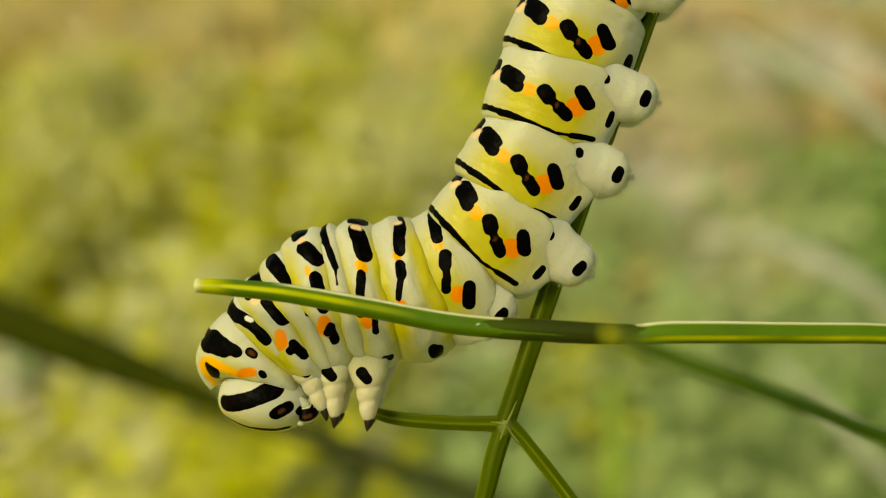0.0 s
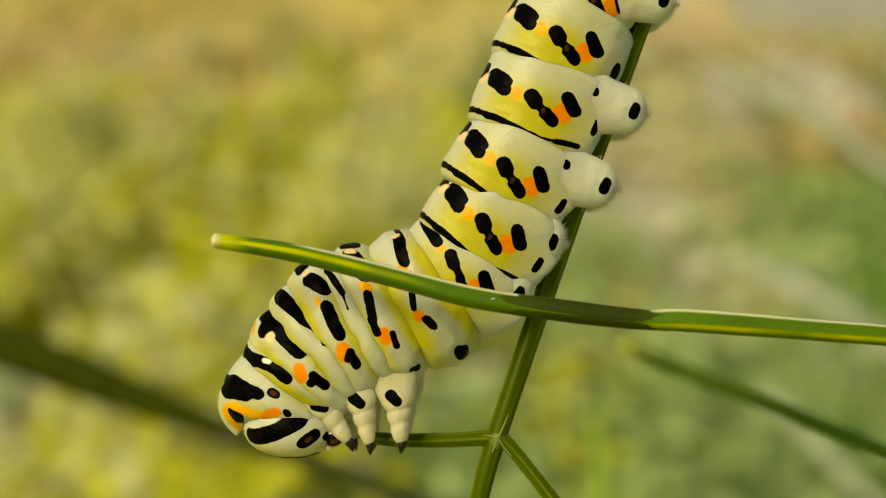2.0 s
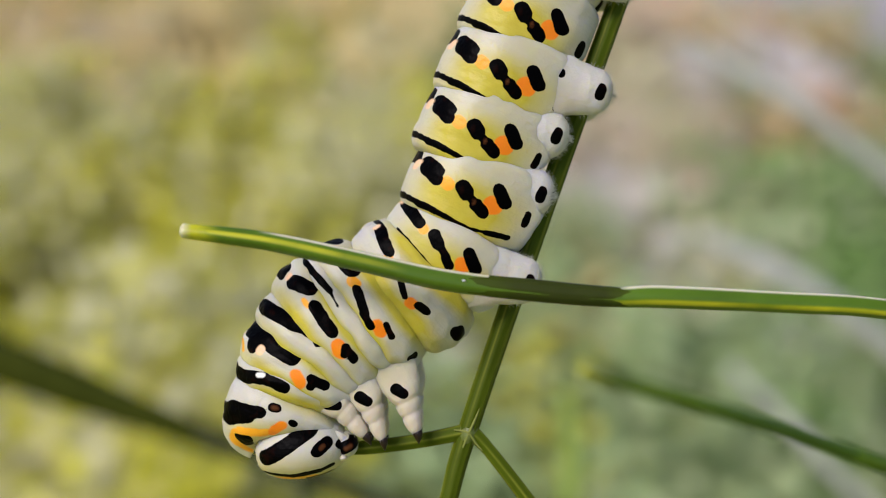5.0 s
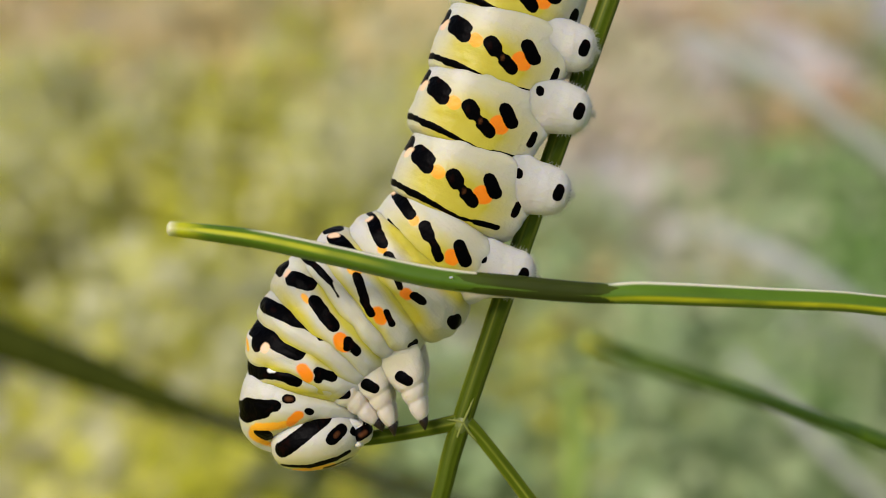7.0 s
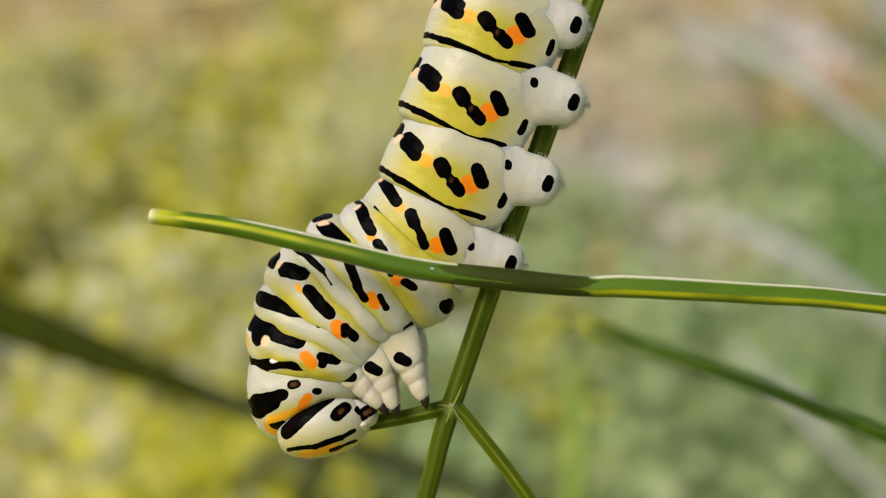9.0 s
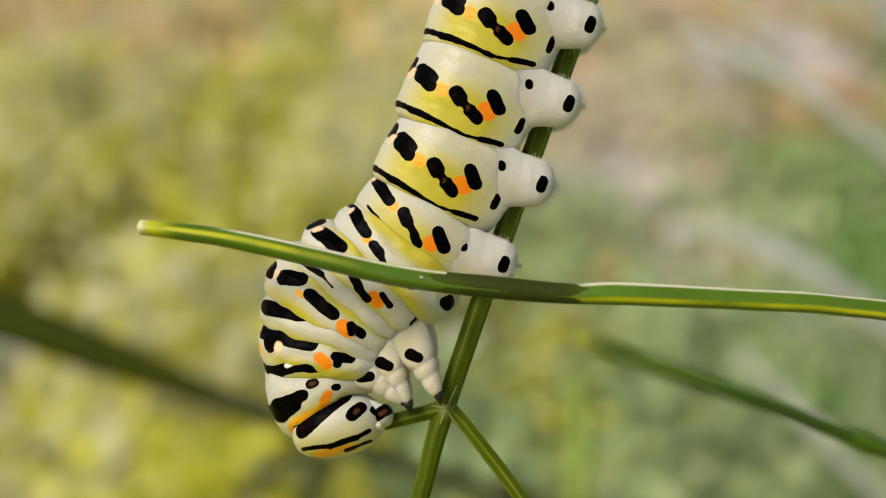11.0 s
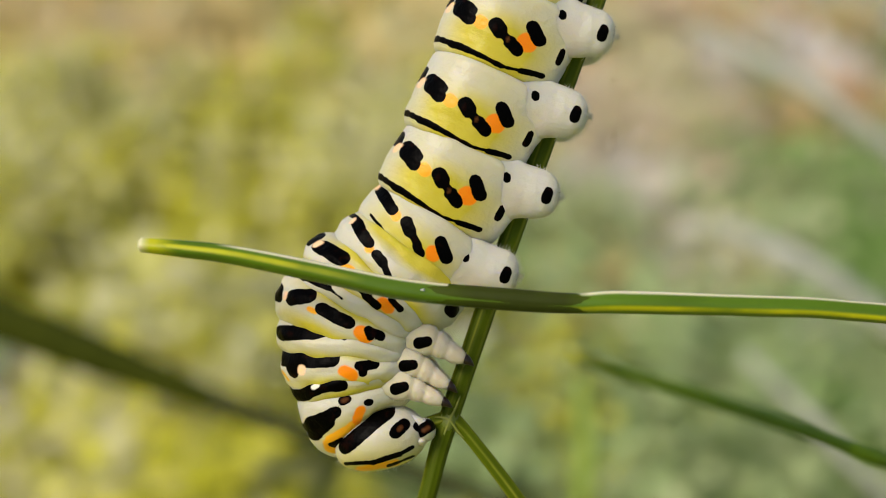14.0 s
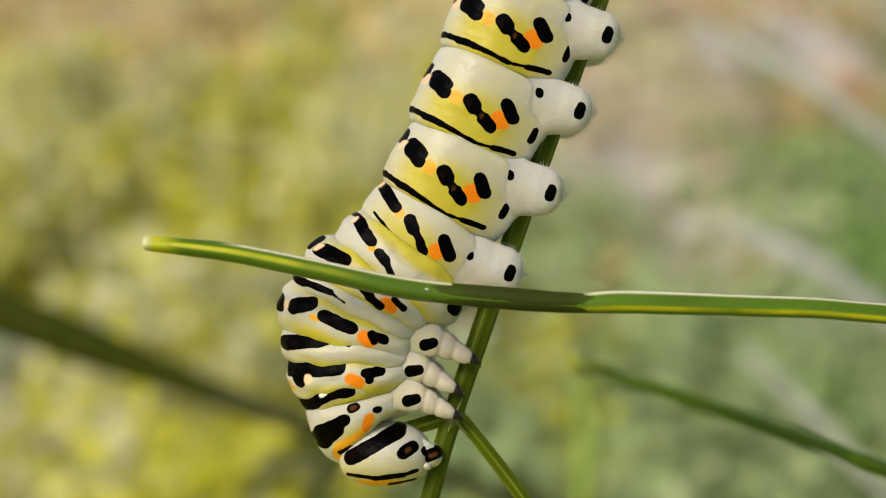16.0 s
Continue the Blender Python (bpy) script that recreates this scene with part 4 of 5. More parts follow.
def true_leg(side, size, seed):
    """Jointed leg pointing to +x from its hip, with a dark claw."""
    prof = [(-2.9, 1.4), (-2.2, 1.68), (-1.4, 1.70), (-0.6, 1.54), (0.2, 1.28), (0.55, 1.10), (0.78, 0.91), (1.02, 0.97), (1.45, 0.87), (1.68, 0.68), (1.92, 0.74), (2.35, 0.64), (2.75, 0.50), (3.0, 0.30), (3.08, 0.05)]
    xs = np.linspace(-2.9, 3.08, 50)
    cols = 48
    verts, P, Q = [], [], []
    for x in xs:
        r = np.interp(x, [p[0] for p in prof], [p[1] for p in prof]) * size
        for j in range(cols):
            a = 2 * math.pi * j / cols
            near = np.interp(x, (-2.9, -1.9, -1.0, 0.0), (0.15, 0.60, 0.95, 1.08))
            y, z = min(r, near * size) * math.cos(a) * side + 0.9 * side, r * math.sin(a) + 0.30 * size * min(1.0, max(0.0, 1 - x / 2.2)) - 0.025 * max(x, 0) ** 2
            k = 1 + 0.02 * wrinkle(x, y, z, 1.0, seed)
            verts.append((x * MM, y * k * MM, z * k * MM))
            P.append(x)
            Q.append(-z if math.cos(a) > -0.2 else 9.0)
    n = len(verts)
    faces = grid_faces(len(xs), cols) + [tuple(range(cols))[::-1], tuple(range(n - cols, n))]
    ob = mesh_object("leg", verts, [f[::side] for f in faces], SKIN, caterpillar, "short pale jointed leg with a black dot")
    own = np.array([v.vector for v in ob.data.vertex_normals])
    blend = np.clip((-0.5 - np.array(P)) / 1.4, 0, 1)[:, None]
    mixed = own * (1 - blend) + (np.array((0.4, 0.9 * side, 0.0)) + own * np.array((0, 0, 0.3))) * blend
    mixed /= np.linalg.norm(mixed, axis=1)[:, None]
    ob.data.normals_split_custom_set_from_vertices(mixed.tolist())
    paint(ob, np.array(P), np.array(Q), [("k", -0.28, 0.16, 0.24, -0.16, 0.36)], lambda x, s: np.array((x, s)))
    set_attribute(ob, "yellow", np.clip(0.1 - 0.05 * np.array(P), 0, 0.2))
    set_attribute(ob, "peach", np.clip(0.32 + 0.12 * np.array(P), 0.12, 0.60))
    cv, n2 = [], 10
    for x, r in ((2.8, 0.34), (3.05, 0.39), (3.35, 0.29), (3.7, 0.05)):
        for j in range(n2):
            a = 2 * math.pi * j / n2
            cv.append(mm(x, 0.9 * side + r * size * math.cos(a), r * size * math.sin(a) - 0.22 - max(0, x - 3.2) * 0.5))
    mesh_object("claw", cv, grid_faces(4, n2) + [tuple(range(n2))[::-1], tuple(range(3 * n2, 4 * n2))], CLAW, ob, "dark brown claw")
    rnd = random.Random(seed)
    spots = [(Vector(verts[k]), Vector(verts[k]) - Vector((verts[k][0] - 0.4 * MM, 0.9 * side * MM, 0))) for k in (rnd.randrange(cols * 22, n) for _ in range(160)) if verts[k][0] > 0.9 * MM or abs(verts[k][2] - 0.3 * MM) > 0.8 * MM]
    bristles("bristles", ob, spots, 0.27 * MM, 0.008 * MM, seed, "fine pale bristles")
    return ob


PROLEGS = [(n, proleg(side, 20 + n + side), side) for n in (3, 4, 5, 6, 10) for side in (-1, 1)]
LEGS = [(n, true_leg(side, (0.84, 0.84, 0.92)[n - 1], 40 + n + side), side) for n in (1, 2, 3) for side in (-1, 1)]


# ---------------- what moves ----------------
def plane_rows(rows, depth=0.0):
    """Rows of (x, z, clockwise degrees) in mm as poses, one for each of TIMES."""
    return [(t, pose(x * MM, depth * MM, z * MM, 0, a, 0)) for t, (x, z, a) in zip(TIMES, rows)]


def motions():
    rows = {}
    rows["A7"] = [(8.15, 14.52, 25.3), (8.10, 14.60, 25.6), (8.25, 14.69, 26.6), (8.18, 14.57, 26.8), (7.99, 14.99, 27.4), (8.05, 15.20, 26.9), (8.05, 15.43, 27.7), (8.01, 15.49, 28.1), (8.10, 15.80, 28.7), (8.17, 15.96, 28.7), (7.62, 16.22, 28.7), (7.39, 17.81, 23.9), (7.32, 18.14, 22.9), (7.39, 18.17, 22.3), (7.55, 18.16, 21.9), (8.10, 18.47, 23.0), (8.07, 18.36, 23.7), (8.23, 18.44, 23.7), (8.64, 18.64, 24.9), (8.70, 18.52, 24.9), (8.67, 18.45, 24.7), (8.76, 18.43, 24.7), (8.91, 18.42, 25.9), (8.87, 18.48, 25.4), (8.89, 18.49, 25.1)]
    rows["A6"] = [(6.66, 10.35, 19.9), (6.63, 10.42, 20.0), (6.72, 10.50, 20.3), (6.62, 10.42, 21.3), (6.36, 10.87, 22.7), (6.43, 11.04, 22.9), (6.37, 11.35, 25.1), (6.31, 11.40, 26.4), (6.40, 11.78, 27.0), (6.47, 12.09, 27.5), (6.01, 12.50, 27.7), (6.02, 13.65, 22.1), (6.03, 13.96, 21.1), (6.15, 13.97, 20.5), (6.33, 13.96, 20.1), (6.80, 14.29, 21.3), (6.73, 14.20, 21.9), (6.88, 14.28, 21.9), (7.21, 14.50, 23.1), (7.27, 14.39, 23.1), (7.25, 14.32, 22.9), (7.34, 14.30, 22.9), (7.41, 14.31, 24.1), (7.39, 14.36, 23.6), (7.44, 14.37, 23.3)]
    rows["A5"] = [(4.98, 5.79, 33.2), (4.92, 5.92, 32.6), (4.95, 5.99, 33.3), (4.87, 5.94, 34.2), (4.59, 6.44, 33.7), (4.65, 6.73, 32.7), (4.61, 7.16, 32.3), (4.58, 7.30, 32.2), (4.67, 7.74, 30.7), (4.86, 8.18, 28.6), (4.54, 8.63, 26.3), (4.62, 9.33, 24.5), (4.57, 9.42, 24.2), (4.60, 9.20, 24.5), (4.73, 9.10, 24.9), (4.93, 9.21, 24.3), (4.86, 9.01, 24.9), (5.01, 9.09, 24.9), (5.20, 9.39, 26.1), (5.26, 9.28, 26.1), (5.28, 9.18, 25.9), (5.31, 9.22, 25.9), (5.35, 9.20, 27.1), (5.32, 9.20, 26.6), (5.35, 9.22, 26.3)]
    rows["A4"] = [(3.17, 1.90, 43.7), (3.17, 2.02, 43.2), (3.25, 2.13, 43.1), (3.23, 2.23, 40.7), (3.20, 2.80, 36.8), (3.47, 3.04, 33.3), (3.51, 3.56, 30.8), (3.51, 3.71, 29.4), (3.66, 4.01, 28.7), (4.02, 4.38, 25.7), (3.79, 4.68, 24.7), (3.50, 4.78, 26.9), (3.40, 4.87, 27.9), (3.46, 4.62, 27.9), (3.51, 4.52, 27.9), (3.48, 4.56, 29.3), (3.37, 4.45, 29.7), (3.44, 4.53, 29.3), (3.52, 4.80, 29.8), (3.58, 4.72, 30.4), (3.60, 4.62, 30.2), (3.63, 4.66, 30.2), (3.62, 4.66, 31.9), (3.61, 4.64, 31.3), (3.64, 4.60, 30.9)]
    rows["A3"] = [(0.68, -1.58, 64.8), (0.82, -1.47, 62.2), (1.07, -1.19, 57.9), (1.39, -1.00, 54.0), (1.90, -0.52, 45.4), (2.34, -0.36, 40.9), (2.61, 0.24, 35.5), (2.74, 0.21, 35.6), (2.78, 0.45, 35.6), (3.10, 0.51, 37.2), (2.79, 0.57, 40.7), (2.43, 0.44, 41.8), (2.26, 0.58, 42.8), (2.32, 0.40, 42.8), (2.37, 0.28, 42.3), (2.30, 0.44, 41.8), (2.16, 0.33, 41.8), (2.26, 0.35, 41.7), (2.15, 0.66, 43.2), (2.22, 0.58, 42.7), (2.27, 0.52, 42.7), (2.28, 0.53, 42.7), (2.20, 0.59, 43.2), (2.20, 0.54, 43.2), (2.22, 0.47, 43.1)]
    rows["A2"] = [(-2.13, -3.00, 68.8), (-1.88, -3.03, 65.8), (-1.61, -3.00, 62.3), (-1.10, -2.96, 58.9), (-0.69, -2.70, 55.8), (-0.32, -2.77, 54.8), (0.03, -2.42, 53.4), (0.17, -2.37, 51.3), (0.30, -2.25, 50.2), (0.70, -2.22, 48.9), (0.54, -2.12, 48.1), (0.64, -2.16, 45.4), (0.52, -2.04, 45.1), (0.62, -2.15, 44.5), (0.72, -2.24, 43.3), (1.00, -2.18, 38.7), (0.88, -2.29, 38.4), (0.97, -2.25, 37.8), (0.86, -1.97, 38.1), (0.91, -1.98, 37.8), (0.98, -2.03, 37.3), (1.00, -2.05, 37.0), (0.93, -2.01, 37.0), (0.89, -2.04, 37.0), (0.89, -2.12, 37.1)]
    rows["A1"] = [(-4.86, -3.51, 74.4), (-4.61, -3.59, 71.2), (-4.17, -3.69, 68.5), (-3.68, -3.81, 65.6), (-3.45, -3.84, 59.1), (-3.11, -4.01, 58.9), (-2.72, -3.90, 57.6), (-2.56, -3.92, 54.6), (-2.35, -3.77, 55.4), (-1.96, -3.77, 54.0), (-2.09, -3.65, 52.2), (-1.61, -3.39, 52.2), (-1.65, -3.28, 51.3), (-1.51, -3.39, 49.9), (-1.40, -3.48, 48.8), (-0.87, -3.43, 40.2), (-0.95, -3.48, 38.9), (-0.80, -3.42, 38.2), (-0.86, -3.06, 36.5), (-0.75, -3.08, 35.0), (-0.63, -3.16, 33.7), (-0.60, -3.17, 32.2), (-0.67, -3.20, 32.1), (-0.71, -3.26, 31.9), (-0.72, -3.38, 31.2)]
    rows["A1f"] = [(-6.32, -3.73, 73.5), (-6.06, -3.92, 70.5), (-5.61, -4.08, 67.5), (-5.04, -4.38, 66.1), (-4.81, -4.37, 60.9), (-4.47, -4.54, 60.4), (-4.09, -4.48, 58.7), (-3.87, -4.55, 55.8), (-3.71, -4.42, 55.4), (-3.33, -4.46, 53.9), (-3.42, -4.33, 52.8), (-2.89, -4.34, 50.8), (-2.93, -4.25, 50.0), (-2.75, -4.34, 48.5), (-2.58, -4.45, 47.2), (-1.93, -4.42, 37.9), (-1.93, -4.46, 36.5), (-1.73, -4.40, 34.9), (-1.75, -4.08, 33.1), (-1.61, -4.11, 31.1), (-1.45, -4.20, 29.2), (-1.39, -4.26, 26.4), (-1.49, -4.33, 27.0), (-1.54, -4.41, 26.9), (-1.53, -4.57, 26.4)]
    rows["T3"] = [(-7.77, -3.95, 72.6), (-7.52, -4.26, 69.9), (-7.05, -4.46, 66.5), (-6.40, -4.95, 66.5), (-6.17, -4.91, 62.6), (-5.83, -5.06, 61.8), (-5.46, -5.05, 59.8), (-5.18, -5.19, 57.0), (-5.06, -5.07, 55.5), (-4.69, -5.15, 53.9), (-4.75, -5.00, 53.4), (-4.18, -5.29, 49.4), (-4.21, -5.22, 48.8), (-3.98, -5.28, 47.0), (-3.77, -5.42, 45.6), (-2.99, -5.41, 35.6), (-2.91, -5.44, 34.1), (-2.67, -5.39, 31.6), (-2.63, -5.11, 29.7), (-2.48, -5.13, 27.1), (-2.27, -5.23, 24.8), (-2.17, -5.36, 20.7), (-2.31, -5.46, 21.9), (-2.37, -5.56, 21.8), (-2.34, -5.77, 21.6)]
    rows["T3f"] = [(-9.08, -4.79, 62.2), (-8.78, -5.09, 60.0), (-8.34, -5.40, 57.5), (-7.71, -5.81, 56.4), (-7.40, -5.93, 53.8), (-7.11, -6.15, 53.4), (-6.70, -6.19, 50.4), (-6.37, -6.38, 47.1), (-6.28, -6.31, 46.0), (-5.88, -6.42, 44.1), (-5.86, -6.31, 42.9), (-5.08, -6.60, 37.4), (-5.05, -6.54, 36.1), (-4.74, -6.58, 33.2), (-4.50, -6.70, 32.0), (-3.37, -6.72, 23.1), (-3.30, -6.76, 21.2), (-2.97, -6.74, 18.3), (-2.90, -6.51, 16.8), (-2.68, -6.56, 14.0), (-2.42, -6.68, 11.7), (-2.27, -6.87, 8.7), (-2.37, -6.98, 9.8), (-2.42, -7.06, 9.3), (-2.38, -7.30, 9.1)]
    rows["T2"] = [(-10.29, -5.56, 52.7), (-9.95, -5.86, 50.9), (-9.53, -6.26, 49.2), (-8.92, -6.61, 47.0), (-8.54, -6.88, 45.7), (-8.30, -7.15, 45.6), (-7.85, -7.24, 41.8), (-7.48, -7.48, 37.9), (-7.41, -7.45, 37.1), (-6.97, -7.59, 35.0), (-6.89, -7.51, 33.3), (-5.92, -7.81, 26.3), (-5.81, -7.76, 24.3), (-5.45, -7.78, 20.4), (-5.18, -7.89, 19.5), (-3.72, -7.93, 11.5), (-3.66, -7.99, 9.2), (-3.25, -7.98, 6.0), (-3.15, -7.81, 4.9), (-2.87, -7.88, 1.9), (-2.55, -8.01, -0.3), (-2.35, -8.27, -2.3), (-2.42, -8.39, -1.3), (-2.46, -8.45, -2.3), (-2.41, -8.71, -2.4)]
    rows["W"] = [(-11.09, -6.03, 45.1), (-10.73, -6.47, 40.8), (-10.20, -6.81, 37.8), (-9.58, -7.30, 37.4), (-9.18, -7.66, 35.9), (-8.98, -7.94, 36.8), (-8.55, -8.19, 36.4), (-8.12, -8.35, 28.8), (-8.08, -8.47, 31.2), (-7.59, -8.62, 27.1), (-7.46, -8.42, 22.6), (-6.10, -8.67, 17.7), (-6.03, -8.57, 14.8), (-5.60, -8.54, 10.3), (-5.31, -8.48, 5.9), (-3.80, -8.52, -1.9), (-3.71, -8.54, -4.6), (-3.29, -8.55, -6.7), (-3.17, -8.30, -10.2), (-2.83, -8.52, -10.2), (-2.49, -8.93, -7.1), (-2.17, -9.22, -7.5), (-2.27, -9.09, -11.6), (-2.29, -9.14, -13.3), (-2.28, -9.49, -11.1)]
    rows["T1"] = [(-12.61, -6.87, 47.0), (-12.24, -7.38, 45.0), (-11.83, -7.82, 43.0), (-11.04, -8.27, 41.0), (-10.61, -8.67, 40.0), (-10.45, -8.98, 39.0), (-9.91, -9.25, 37.0), (-9.40, -9.60, 35.0), (-9.41, -9.66, 31.7), (-8.76, -9.89, 28.3), (-8.62, -9.92, 25.0), (-7.09, -10.04, 14.0), (-6.98, -9.99, 11.0), (-6.50, -9.96, 6.0), (-6.20, -10.07, 1.0), (-4.36, -9.95, -8.0), (-4.21, -10.01, -9.5), (-3.71, -10.04, -11.0), (-3.52, -9.91, -11.0), (-3.07, -10.03, -11.0), (-2.69, -10.32, -10.0), (-2.37, -10.74, -10.5), (-2.50, -10.70, -11.0), (-2.50, -10.70, -11.0), (-2.39, -11.02, -11.0)]
    rows["A8"] = [(9.95, 17.78, 31.3), (9.91, 17.85, 31.6), (10.12, 17.91, 32.6), (10.06, 17.78, 32.8), (9.90, 18.19, 33.4), (9.94, 18.41, 32.9), (9.98, 18.62, 33.7), (9.97, 18.66, 34.1), (10.09, 18.95, 34.7), (10.16, 19.11, 34.7), (9.60, 19.37, 34.7), (9.10, 21.11, 29.9), (8.97, 21.48, 28.9), (9.01, 21.52, 28.3), (9.15, 21.52, 27.9), (9.76, 21.80, 29.0), (9.77, 21.68, 29.7), (9.93, 21.75, 29.7), (10.41, 21.91, 30.9), (10.47, 21.80, 30.9), (10.43, 21.74, 30.7), (10.52, 21.72, 30.7), (10.74, 21.66, 31.9), (10.67, 21.74, 31.4), (10.67, 21.76, 31.1)]
    rows["A9"] = [(12.39, 20.61, 39.3), (12.37, 20.66, 39.6), (12.62, 20.68, 40.6), (12.57, 20.55, 40.8), (12.44, 20.92, 41.4), (12.46, 21.17, 40.9), (12.54, 21.34, 41.7), (12.54, 21.36, 42.1), (12.70, 21.63, 42.7), (12.76, 21.78, 42.7), (12.21, 22.05, 42.7), (11.48, 24.00, 37.9), (11.30, 24.41, 36.9), (11.30, 24.47, 36.3), (11.42, 24.49, 35.9), (12.09, 24.72, 37.0), (12.13, 24.57, 37.7), (12.29, 24.65, 37.7), (12.83, 24.76, 38.9), (12.90, 24.64, 38.9), (12.84, 24.59, 38.7), (12.93, 24.57, 38.7), (13.21, 24.47, 39.9), (13.12, 24.56, 39.4), (13.11, 24.60, 39.1)]
    for key, part in BODY.items():
        walk(part, plane_rows(rows[key]))
    walk(HEAD, [(t, pose(x * MM, -0.4 * MM, z * MM, r, a, 0)) for t, (x, z, a, r) in zip(TIMES, [(-11.86, -9.85, 14.21, 20.95), (-11.31, -10.04, 13.57, 20.31), (-10.98, -10.32, 14.46, 22.99), (-9.95, -10.42, 9.23, 26.71), (-9.57, -10.7, 8.55, 28.45), (-9.49, -11.18, 11.29, 30.41), (-8.83, -11.53, 4.77, 29.34), (-7.98, -11.89, 3.89, 23.85), (-8.24, -11.91, 6.42, 22.71), (-7.37, -12.29, -0.31, 15.99), (-6.92, -12.53, -1.94, 9.44), (-5.37, -12.66, -7.78, 2.98), (-5.23, -12.59, -9.6, -3.36), (-4.64, -12.68, -10.6, -7.23), (-4.43, -12.82, -8.59, -9.79), (-2.54, -12.74, -7.93, -10.25), (-2.09, -12.88, -9.33, -12.87), (-1.64, -13.02, -7.94, -13.76), (-1.17, -12.83, -7.97, -14.05), (-0.65, -12.77, -10.11, -10.95), (-0.45, -12.92, -7.09, -4.72), (-0.33, -13.61, 0.44, 0.39), (-0.36, -13.67, 0.0, -2.79), (-0.19, -13.64, -1.51, -6.01), (-0.32, -14.24, 3.38, -4.05)])])
    clasp = {}
    clasp[3] = [(3.90, -4.30, 30.0), (4.03, -4.09, 28.3), (4.44, -3.67, 26.7), (4.82, -3.01, 25.0), (5.53, -2.10, 20.0), (6.19, -1.27, 15.0), (6.89, -0.56, 10.0), (7.19, -0.46, 10.0), (7.52, -0.33, 10.0), (7.97, -1.07, 10.0), (8.11, -1.62, 10.0), (8.13, -1.85, 10.0), (8.11, -1.84, 10.0), (8.06, -1.97, 10.0), (8.05, -2.01, 10.0), (7.96, -1.99, 10.0), (7.83, -2.10, 10.0), (7.93, -2.02, 10.0), (7.83, -1.90, 10.0), (7.84, -1.95, 10.0), (7.88, -1.96, 10.0), (7.92, -1.98, 10.0), (7.90, -1.99, 10.0), (7.90, -1.99, 10.0), (7.90, -2.03, 10.0)]
    clasp[4] = [(9.01, -1.24, 34.0), (9.03, -1.12, 32.0), (8.59, -0.93, 24.0), (7.72, 0.14, 12.0), (7.75, 1.32, 11.9), (7.79, 1.85, 11.8), (7.98, 2.48, 11.7), (8.09, 2.82, 11.6), (8.35, 3.11, 11.5), (8.83, 3.81, 11.4), (8.91, 4.14, 11.3), (10.62, 3.51, 10.8), (10.54, 3.46, 10.7), (10.54, 3.33, 10.6), (10.47, 3.23, 10.4), (10.50, 3.25, 9.9), (10.37, 3.14, 9.8), (10.47, 3.22, 9.7), (10.48, 3.35, 9.6), (10.55, 3.29, 9.5), (10.59, 3.23, 9.4), (10.57, 3.21, 9.3), (10.55, 3.19, 9.2), (10.55, 3.25, 9.1), (10.55, 3.21, 9.0)]
    clasp[5] = [(11.49, 4.90, 15.0), (11.46, 4.91, 14.8), (11.41, 4.88, 14.6), (11.28, 4.71, 14.4), (11.20, 4.99, 14.2), (11.13, 5.13, 14.1), (10.37, 5.48, 13.9), (9.80, 5.82, 13.7), (9.72, 6.45, 13.5), (9.97, 7.20, 13.3), (9.93, 7.98, 13.1), (12.09, 8.93, 12.2), (12.12, 8.88, 12.0), (12.12, 8.69, 11.8), (12.16, 8.53, 11.6), (12.26, 8.50, 10.7), (12.18, 8.39, 10.5), (12.27, 8.47, 10.3), (12.40, 8.65, 10.1), (12.41, 8.54, 9.9), (12.45, 8.53, 9.8), (12.43, 8.51, 9.6), (12.47, 8.49, 9.4), (12.41, 8.49, 9.2), (12.46, 8.57, 9.0)]
    clasp[6] = [(13.29, 9.86, 12.0), (13.33, 9.93, 11.9), (13.28, 9.90, 11.8), (13.16, 9.69, 11.7), (13.14, 9.91, 11.6), (13.19, 10.01, 11.5), (13.22, 10.14, 11.4), (13.16, 10.13, 11.3), (13.19, 10.32, 11.2), (13.20, 10.55, 11.2), (12.82, 10.87, 11.1), (12.13, 13.35, 10.6), (12.12, 13.46, 10.5), (12.28, 13.62, 10.4), (12.30, 13.58, 10.3), (13.80, 13.69, 9.8), (13.68, 13.56, 9.8), (13.91, 13.62, 9.7), (14.09, 13.53, 9.6), (14.20, 13.58, 9.5), (14.22, 13.83, 9.4), (14.24, 13.51, 9.3), (14.35, 13.44, 9.2), (14.42, 13.55, 9.1), (14.27, 13.52, 9.0)]
    clasp[10] = [(15.22, 17.06, 13.3), (15.18, 17.10, 13.6), (15.37, 17.07, 14.6), (15.31, 16.93, 14.8), (15.14, 17.27, 15.4), (15.19, 17.54, 14.9), (15.21, 17.67, 15.7), (15.20, 17.68, 16.1), (15.31, 17.92, 16.7), (15.37, 18.07, 16.7), (14.82, 18.33, 16.7), (14.39, 20.52, 11.9), (14.27, 20.98, 10.9), (14.31, 21.08, 10.3), (14.45, 21.11, 9.9), (15.06, 21.29, 11.0), (15.06, 21.10, 11.7), (15.22, 21.18, 11.7), (15.68, 21.23, 12.9), (15.75, 21.11, 12.9), (15.70, 21.07, 12.7), (15.80, 21.05, 12.7), (16.00, 20.89, 13.9), (15.94, 21.00, 13.4), (15.95, 21.06, 13.1)]
    for n, part, side in PROLEGS:
        walk(part, plane_rows(clasp[n], 0.75 * side))
    step = {}
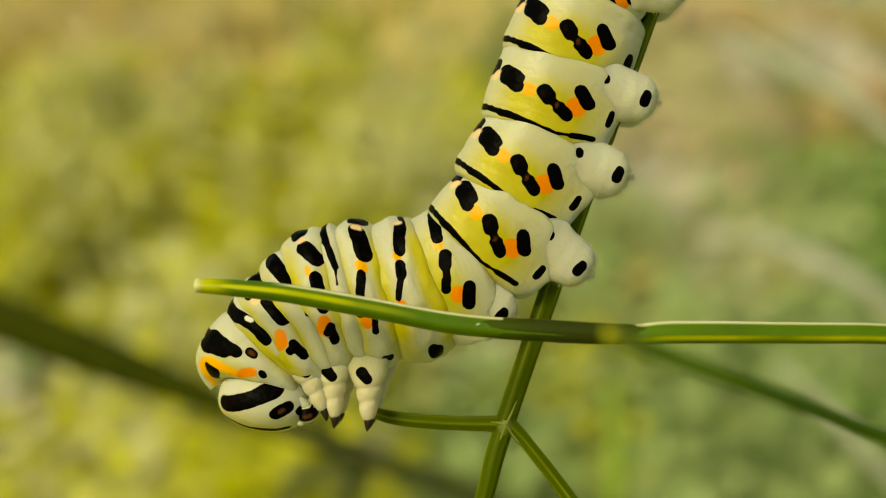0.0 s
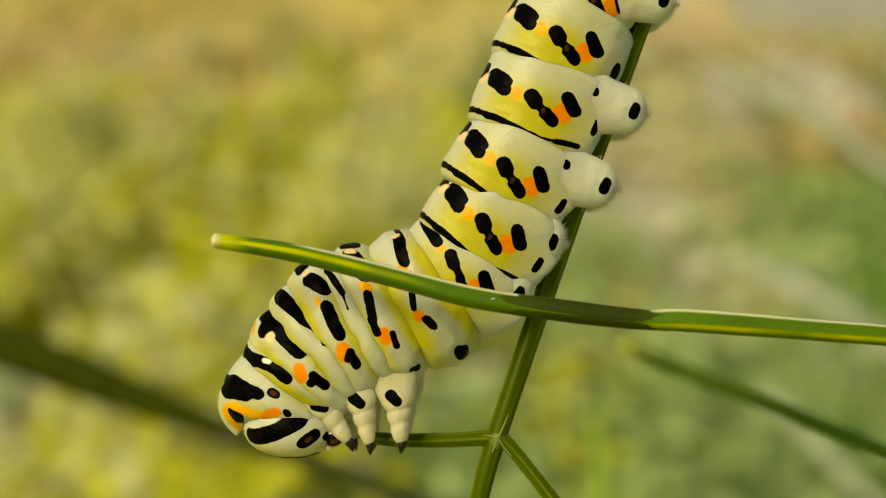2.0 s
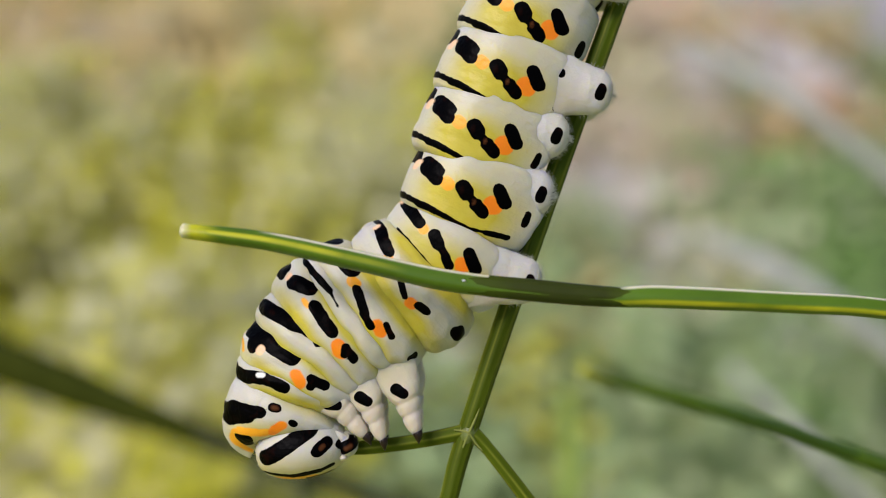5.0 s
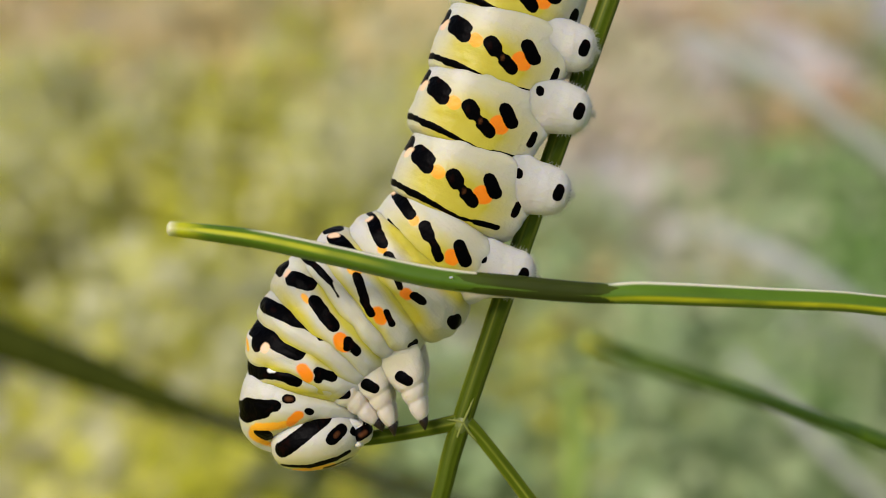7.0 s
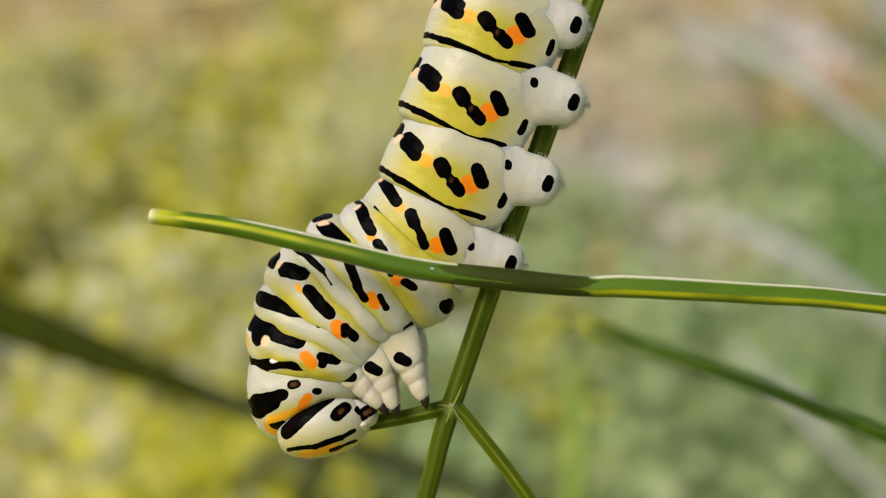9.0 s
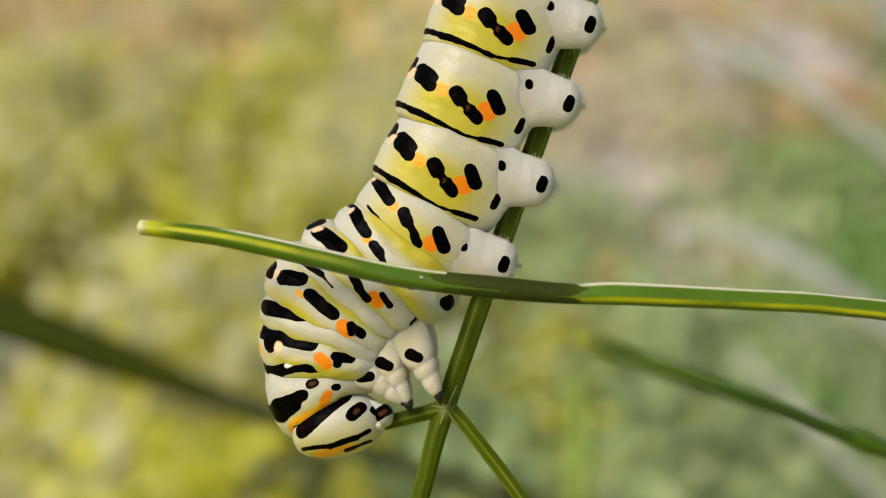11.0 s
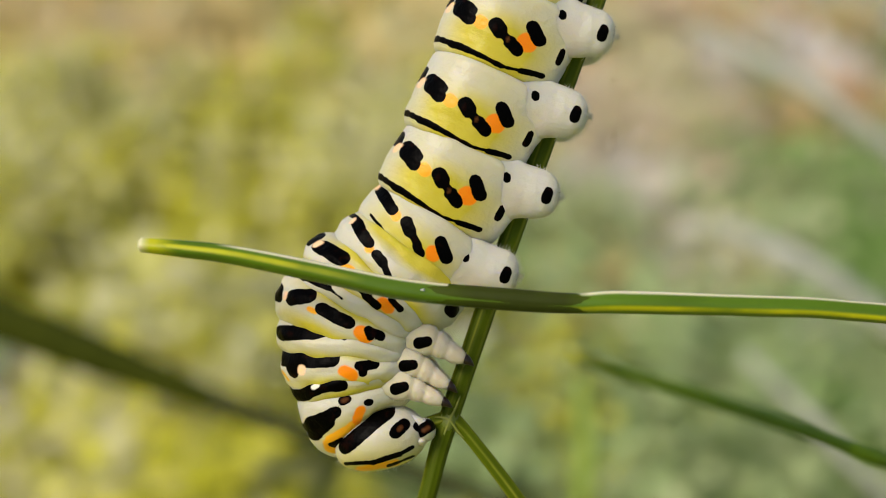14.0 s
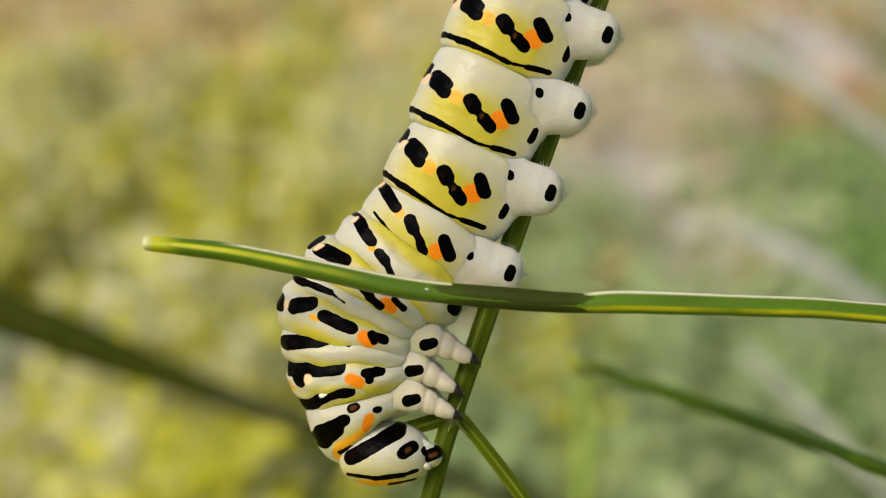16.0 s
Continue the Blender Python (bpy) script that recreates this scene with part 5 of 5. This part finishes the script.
    step[1] = [(-9.21, -7.96, 58.1), (-8.87, -8.42, 55.2), (-8.32, -8.71, 52.5), (-7.68, -9.04, 49.9), (-7.51, -9.44, 47.4), (-6.71, -9.64, 45.0), (-5.98, -9.33, 44.1), (-5.60, -9.71, 43.1), (-5.44, -9.28, 42.2), (-5.00, -9.53, 41.1), (-4.80, -9.63, 40.1), (-3.64, -9.57, 35.0), (-3.47, -9.60, 33.9), (-3.03, -9.47, 35.5), (-2.69, -9.43, 39.1), (-0.94, -9.38, 25.8), (-0.80, -9.44, 21.9), (-0.25, -9.47, 18.4), (0.05, -9.23, 16.2), (0.34, -9.17, 14.0), (0.89, -9.41, 14.4), (1.44, -10.23, 14.8), (1.48, -10.24, 15.1), (1.53, -10.12, 15.5), (1.41, -10.39, 15.8)]
    step[2] = [(-7.45, -8.13, 78.9), (-6.86, -8.45, 76.2), (-6.40, -8.76, 73.9), (-5.57, -8.92, 71.7), (-5.09, -9.10, 69.7), (-4.72, -9.41, 67.9), (-4.08, -9.45, 66.5), (-3.69, -9.45, 65.0), (-3.60, -9.44, 63.6), (-2.96, -9.44, 62.2), (-2.77, -9.28, 60.9), (-1.68, -9.01, 56.6), (-1.48, -8.89, 55.8), (-1.25, -8.91, 56.7), (-0.98, -8.95, 58.8), (0.35, -8.54, 52.5), (0.56, -8.65, 45.0), (0.82, -8.52, 37.5), (0.89, -8.05, 30.4), (1.24, -7.99, 23.4), (1.46, -7.94, 23.0), (1.61, -8.13, 22.6), (1.59, -8.26, 22.1), (1.64, -8.32, 21.7), (1.58, -8.47, 21.2)]
    step[3] = [(-5.13, -8.30, 80.9), (-4.55, -8.56, 79.6), (-3.92, -8.82, 78.4), (-3.32, -8.87, 77.2), (-2.68, -8.93, 76.0), (-2.36, -9.07, 74.9), (-1.89, -9.07, 72.3), (-1.32, -9.07, 69.8), (-1.18, -9.00, 67.4), (-0.76, -8.94, 65.1), (-0.41, -8.78, 62.9), (0.40, -8.51, 61.3), (0.50, -8.33, 61.0), (0.67, -8.35, 59.8), (0.94, -8.34, 58.1), (2.16, -7.75, 51.4), (2.02, -7.35, 40.9), (2.12, -7.16, 30.2), (2.08, -6.58, 25.3), (2.26, -6.47, 19.3), (2.42, -6.42, 18.5), (2.57, -6.50, 17.7), (2.60, -6.57, 16.9), (2.55, -6.62, 16.1), (2.54, -6.72, 15.4)]
    for n, part, side in LEGS:
        walk(part, plane_rows([(x + 0.35 * (side > 0), z - 0.2 * (side > 0), a + 6 * (side > 0)) for x, z, a in step[n]], 1.1 * side))
    walk(side_shoot, plane_rows([(4.10, -11.75, 2.4), (4.10, -11.75, 1.6), (4.10, -11.75, 0.8), (4.10, -11.75, -0.2), (4.10, -11.75, -1.6), (4.10, -11.75, -3.0), (4.10, -11.75, -4.0), (4.10, -11.75, -5.0), (4.10, -11.75, -6.3), (4.10, -11.75, -7.7), (4.10, -11.75, -9.0), (4.10, -11.75, -10.2), (4.10, -11.75, -10.5), (4.10, -11.75, -10.8), (4.10, -11.75, -11.0), (4.10, -11.75, -13.1), (4.10, -11.75, -13.6), (4.10, -11.75, -14.0), (4.10, -11.75, -14.1), (4.10, -11.75, -14.3), (4.10, -11.75, -14.4), (4.10, -11.75, -14.6), (4.10, -11.75, -14.7), (4.10, -11.75, -14.9), (4.10, -11.75, -15.0)]))
    walk(stalk, [(t, TILT @ m) for t, m in plane_rows([(5.75, -4.79, -0.07), (6.06, -4.54, 0.27), (6.35, -4.04, 1.27), (6.56, -3.31, 1.74), (7.12, -2.75, 3.92), (7.49, -2.17, 4.06), (7.39, -1.26, 3.9), (6.93, -1.33, 4.69), (7.11, -1.37, 4.3), (7.13, -1.56, 3.35), (7.11, -1.73, 2.25), (6.71, -2.18, 2.02), (6.7, -2.12, 1.96), (6.43, -2.32, 2.39), (6.31, -2.58, 2.79), (5.96, -3.18, 2.25), (5.83, -3.28, 2.25), (5.75, -3.16, 1.54), (5.72, -3.01, 2.48), (5.9, -3.06, 2.21), (5.94, -3.04, 1.22), (6.06, -3.08, 1.35), (5.83, -3.08, 1.62), (5.73, -3.06, 1.3), (5.93, -3.18, 1.4)], -7.5)])
    walk(twig, [(t, TILT @ m) for t, m in plane_rows([(22.84, -9.72, -1.23), (22.78, -10.03, -0.92), (23.15, -10.72, -1.97), (23.8, -9.57, -0.75), (23.6, -10.25, -0.84), (23.82, -9.84, -0.62), (23.28, -10.2, -0.85), (23.48, -10.56, -2.34), (23.14, -10.06, -1.59), (23.21, -10.43, -2.7), (23.29, -10.27, -3.07), (23.99, -9.64, -2.4), (23.51, -10.72, -1.98), (23.79, -10.65, -1.67), (24.55, -9.95, -1.57), (24.83, -10.84, -1.42), (24.65, -10.68, -1.82), (24.93, -10.22, -2.76), (24.25, -11.01, -1.04), (24.64, -10.53, -2.14), (24.51, -10.51, -2.14), (24.5, -10.39, -2.91), (24.56, -10.74, -1.24), (24.05, -11.12, -1.83), (24.08, -11.06, -1.49)], -22.0)])
    walk(old_stem, [(t, TILT @ m) for t, m in plane_rows([(-106.24, -16.94, 0.0), (-106.24, -16.60, 0.0), (-105.90, -15.58, 0.0), (-105.63, -14.59, 0.0), (-105.92, -15.41, 0.0), (-105.69, -16.47, 0.0), (-105.18, -18.30, 0.0), (-104.88, -21.32, 0.0), (-104.92, -20.57, 0.0), (-104.63, -21.46, 0.0), (-104.60, -21.63, 0.0), (-104.06, -18.76, 0.0), (-104.04, -18.45, 0.0), (-103.67, -17.96, 0.0), (-103.39, -17.08, 0.0), (-102.85, -15.37, 0.0), (-103.06, -15.34, 0.0), (-102.90, -15.40, 0.0), (-102.95, -15.22, 0.0), (-102.99, -16.15, 0.0), (-102.99, -16.57, 0.0), (-103.07, -17.13, 0.0), (-103.03, -17.06, 0.0), (-103.05, -16.27, 0.0), (-103.28, -15.54, 0.0)], 250.0)])


motions()
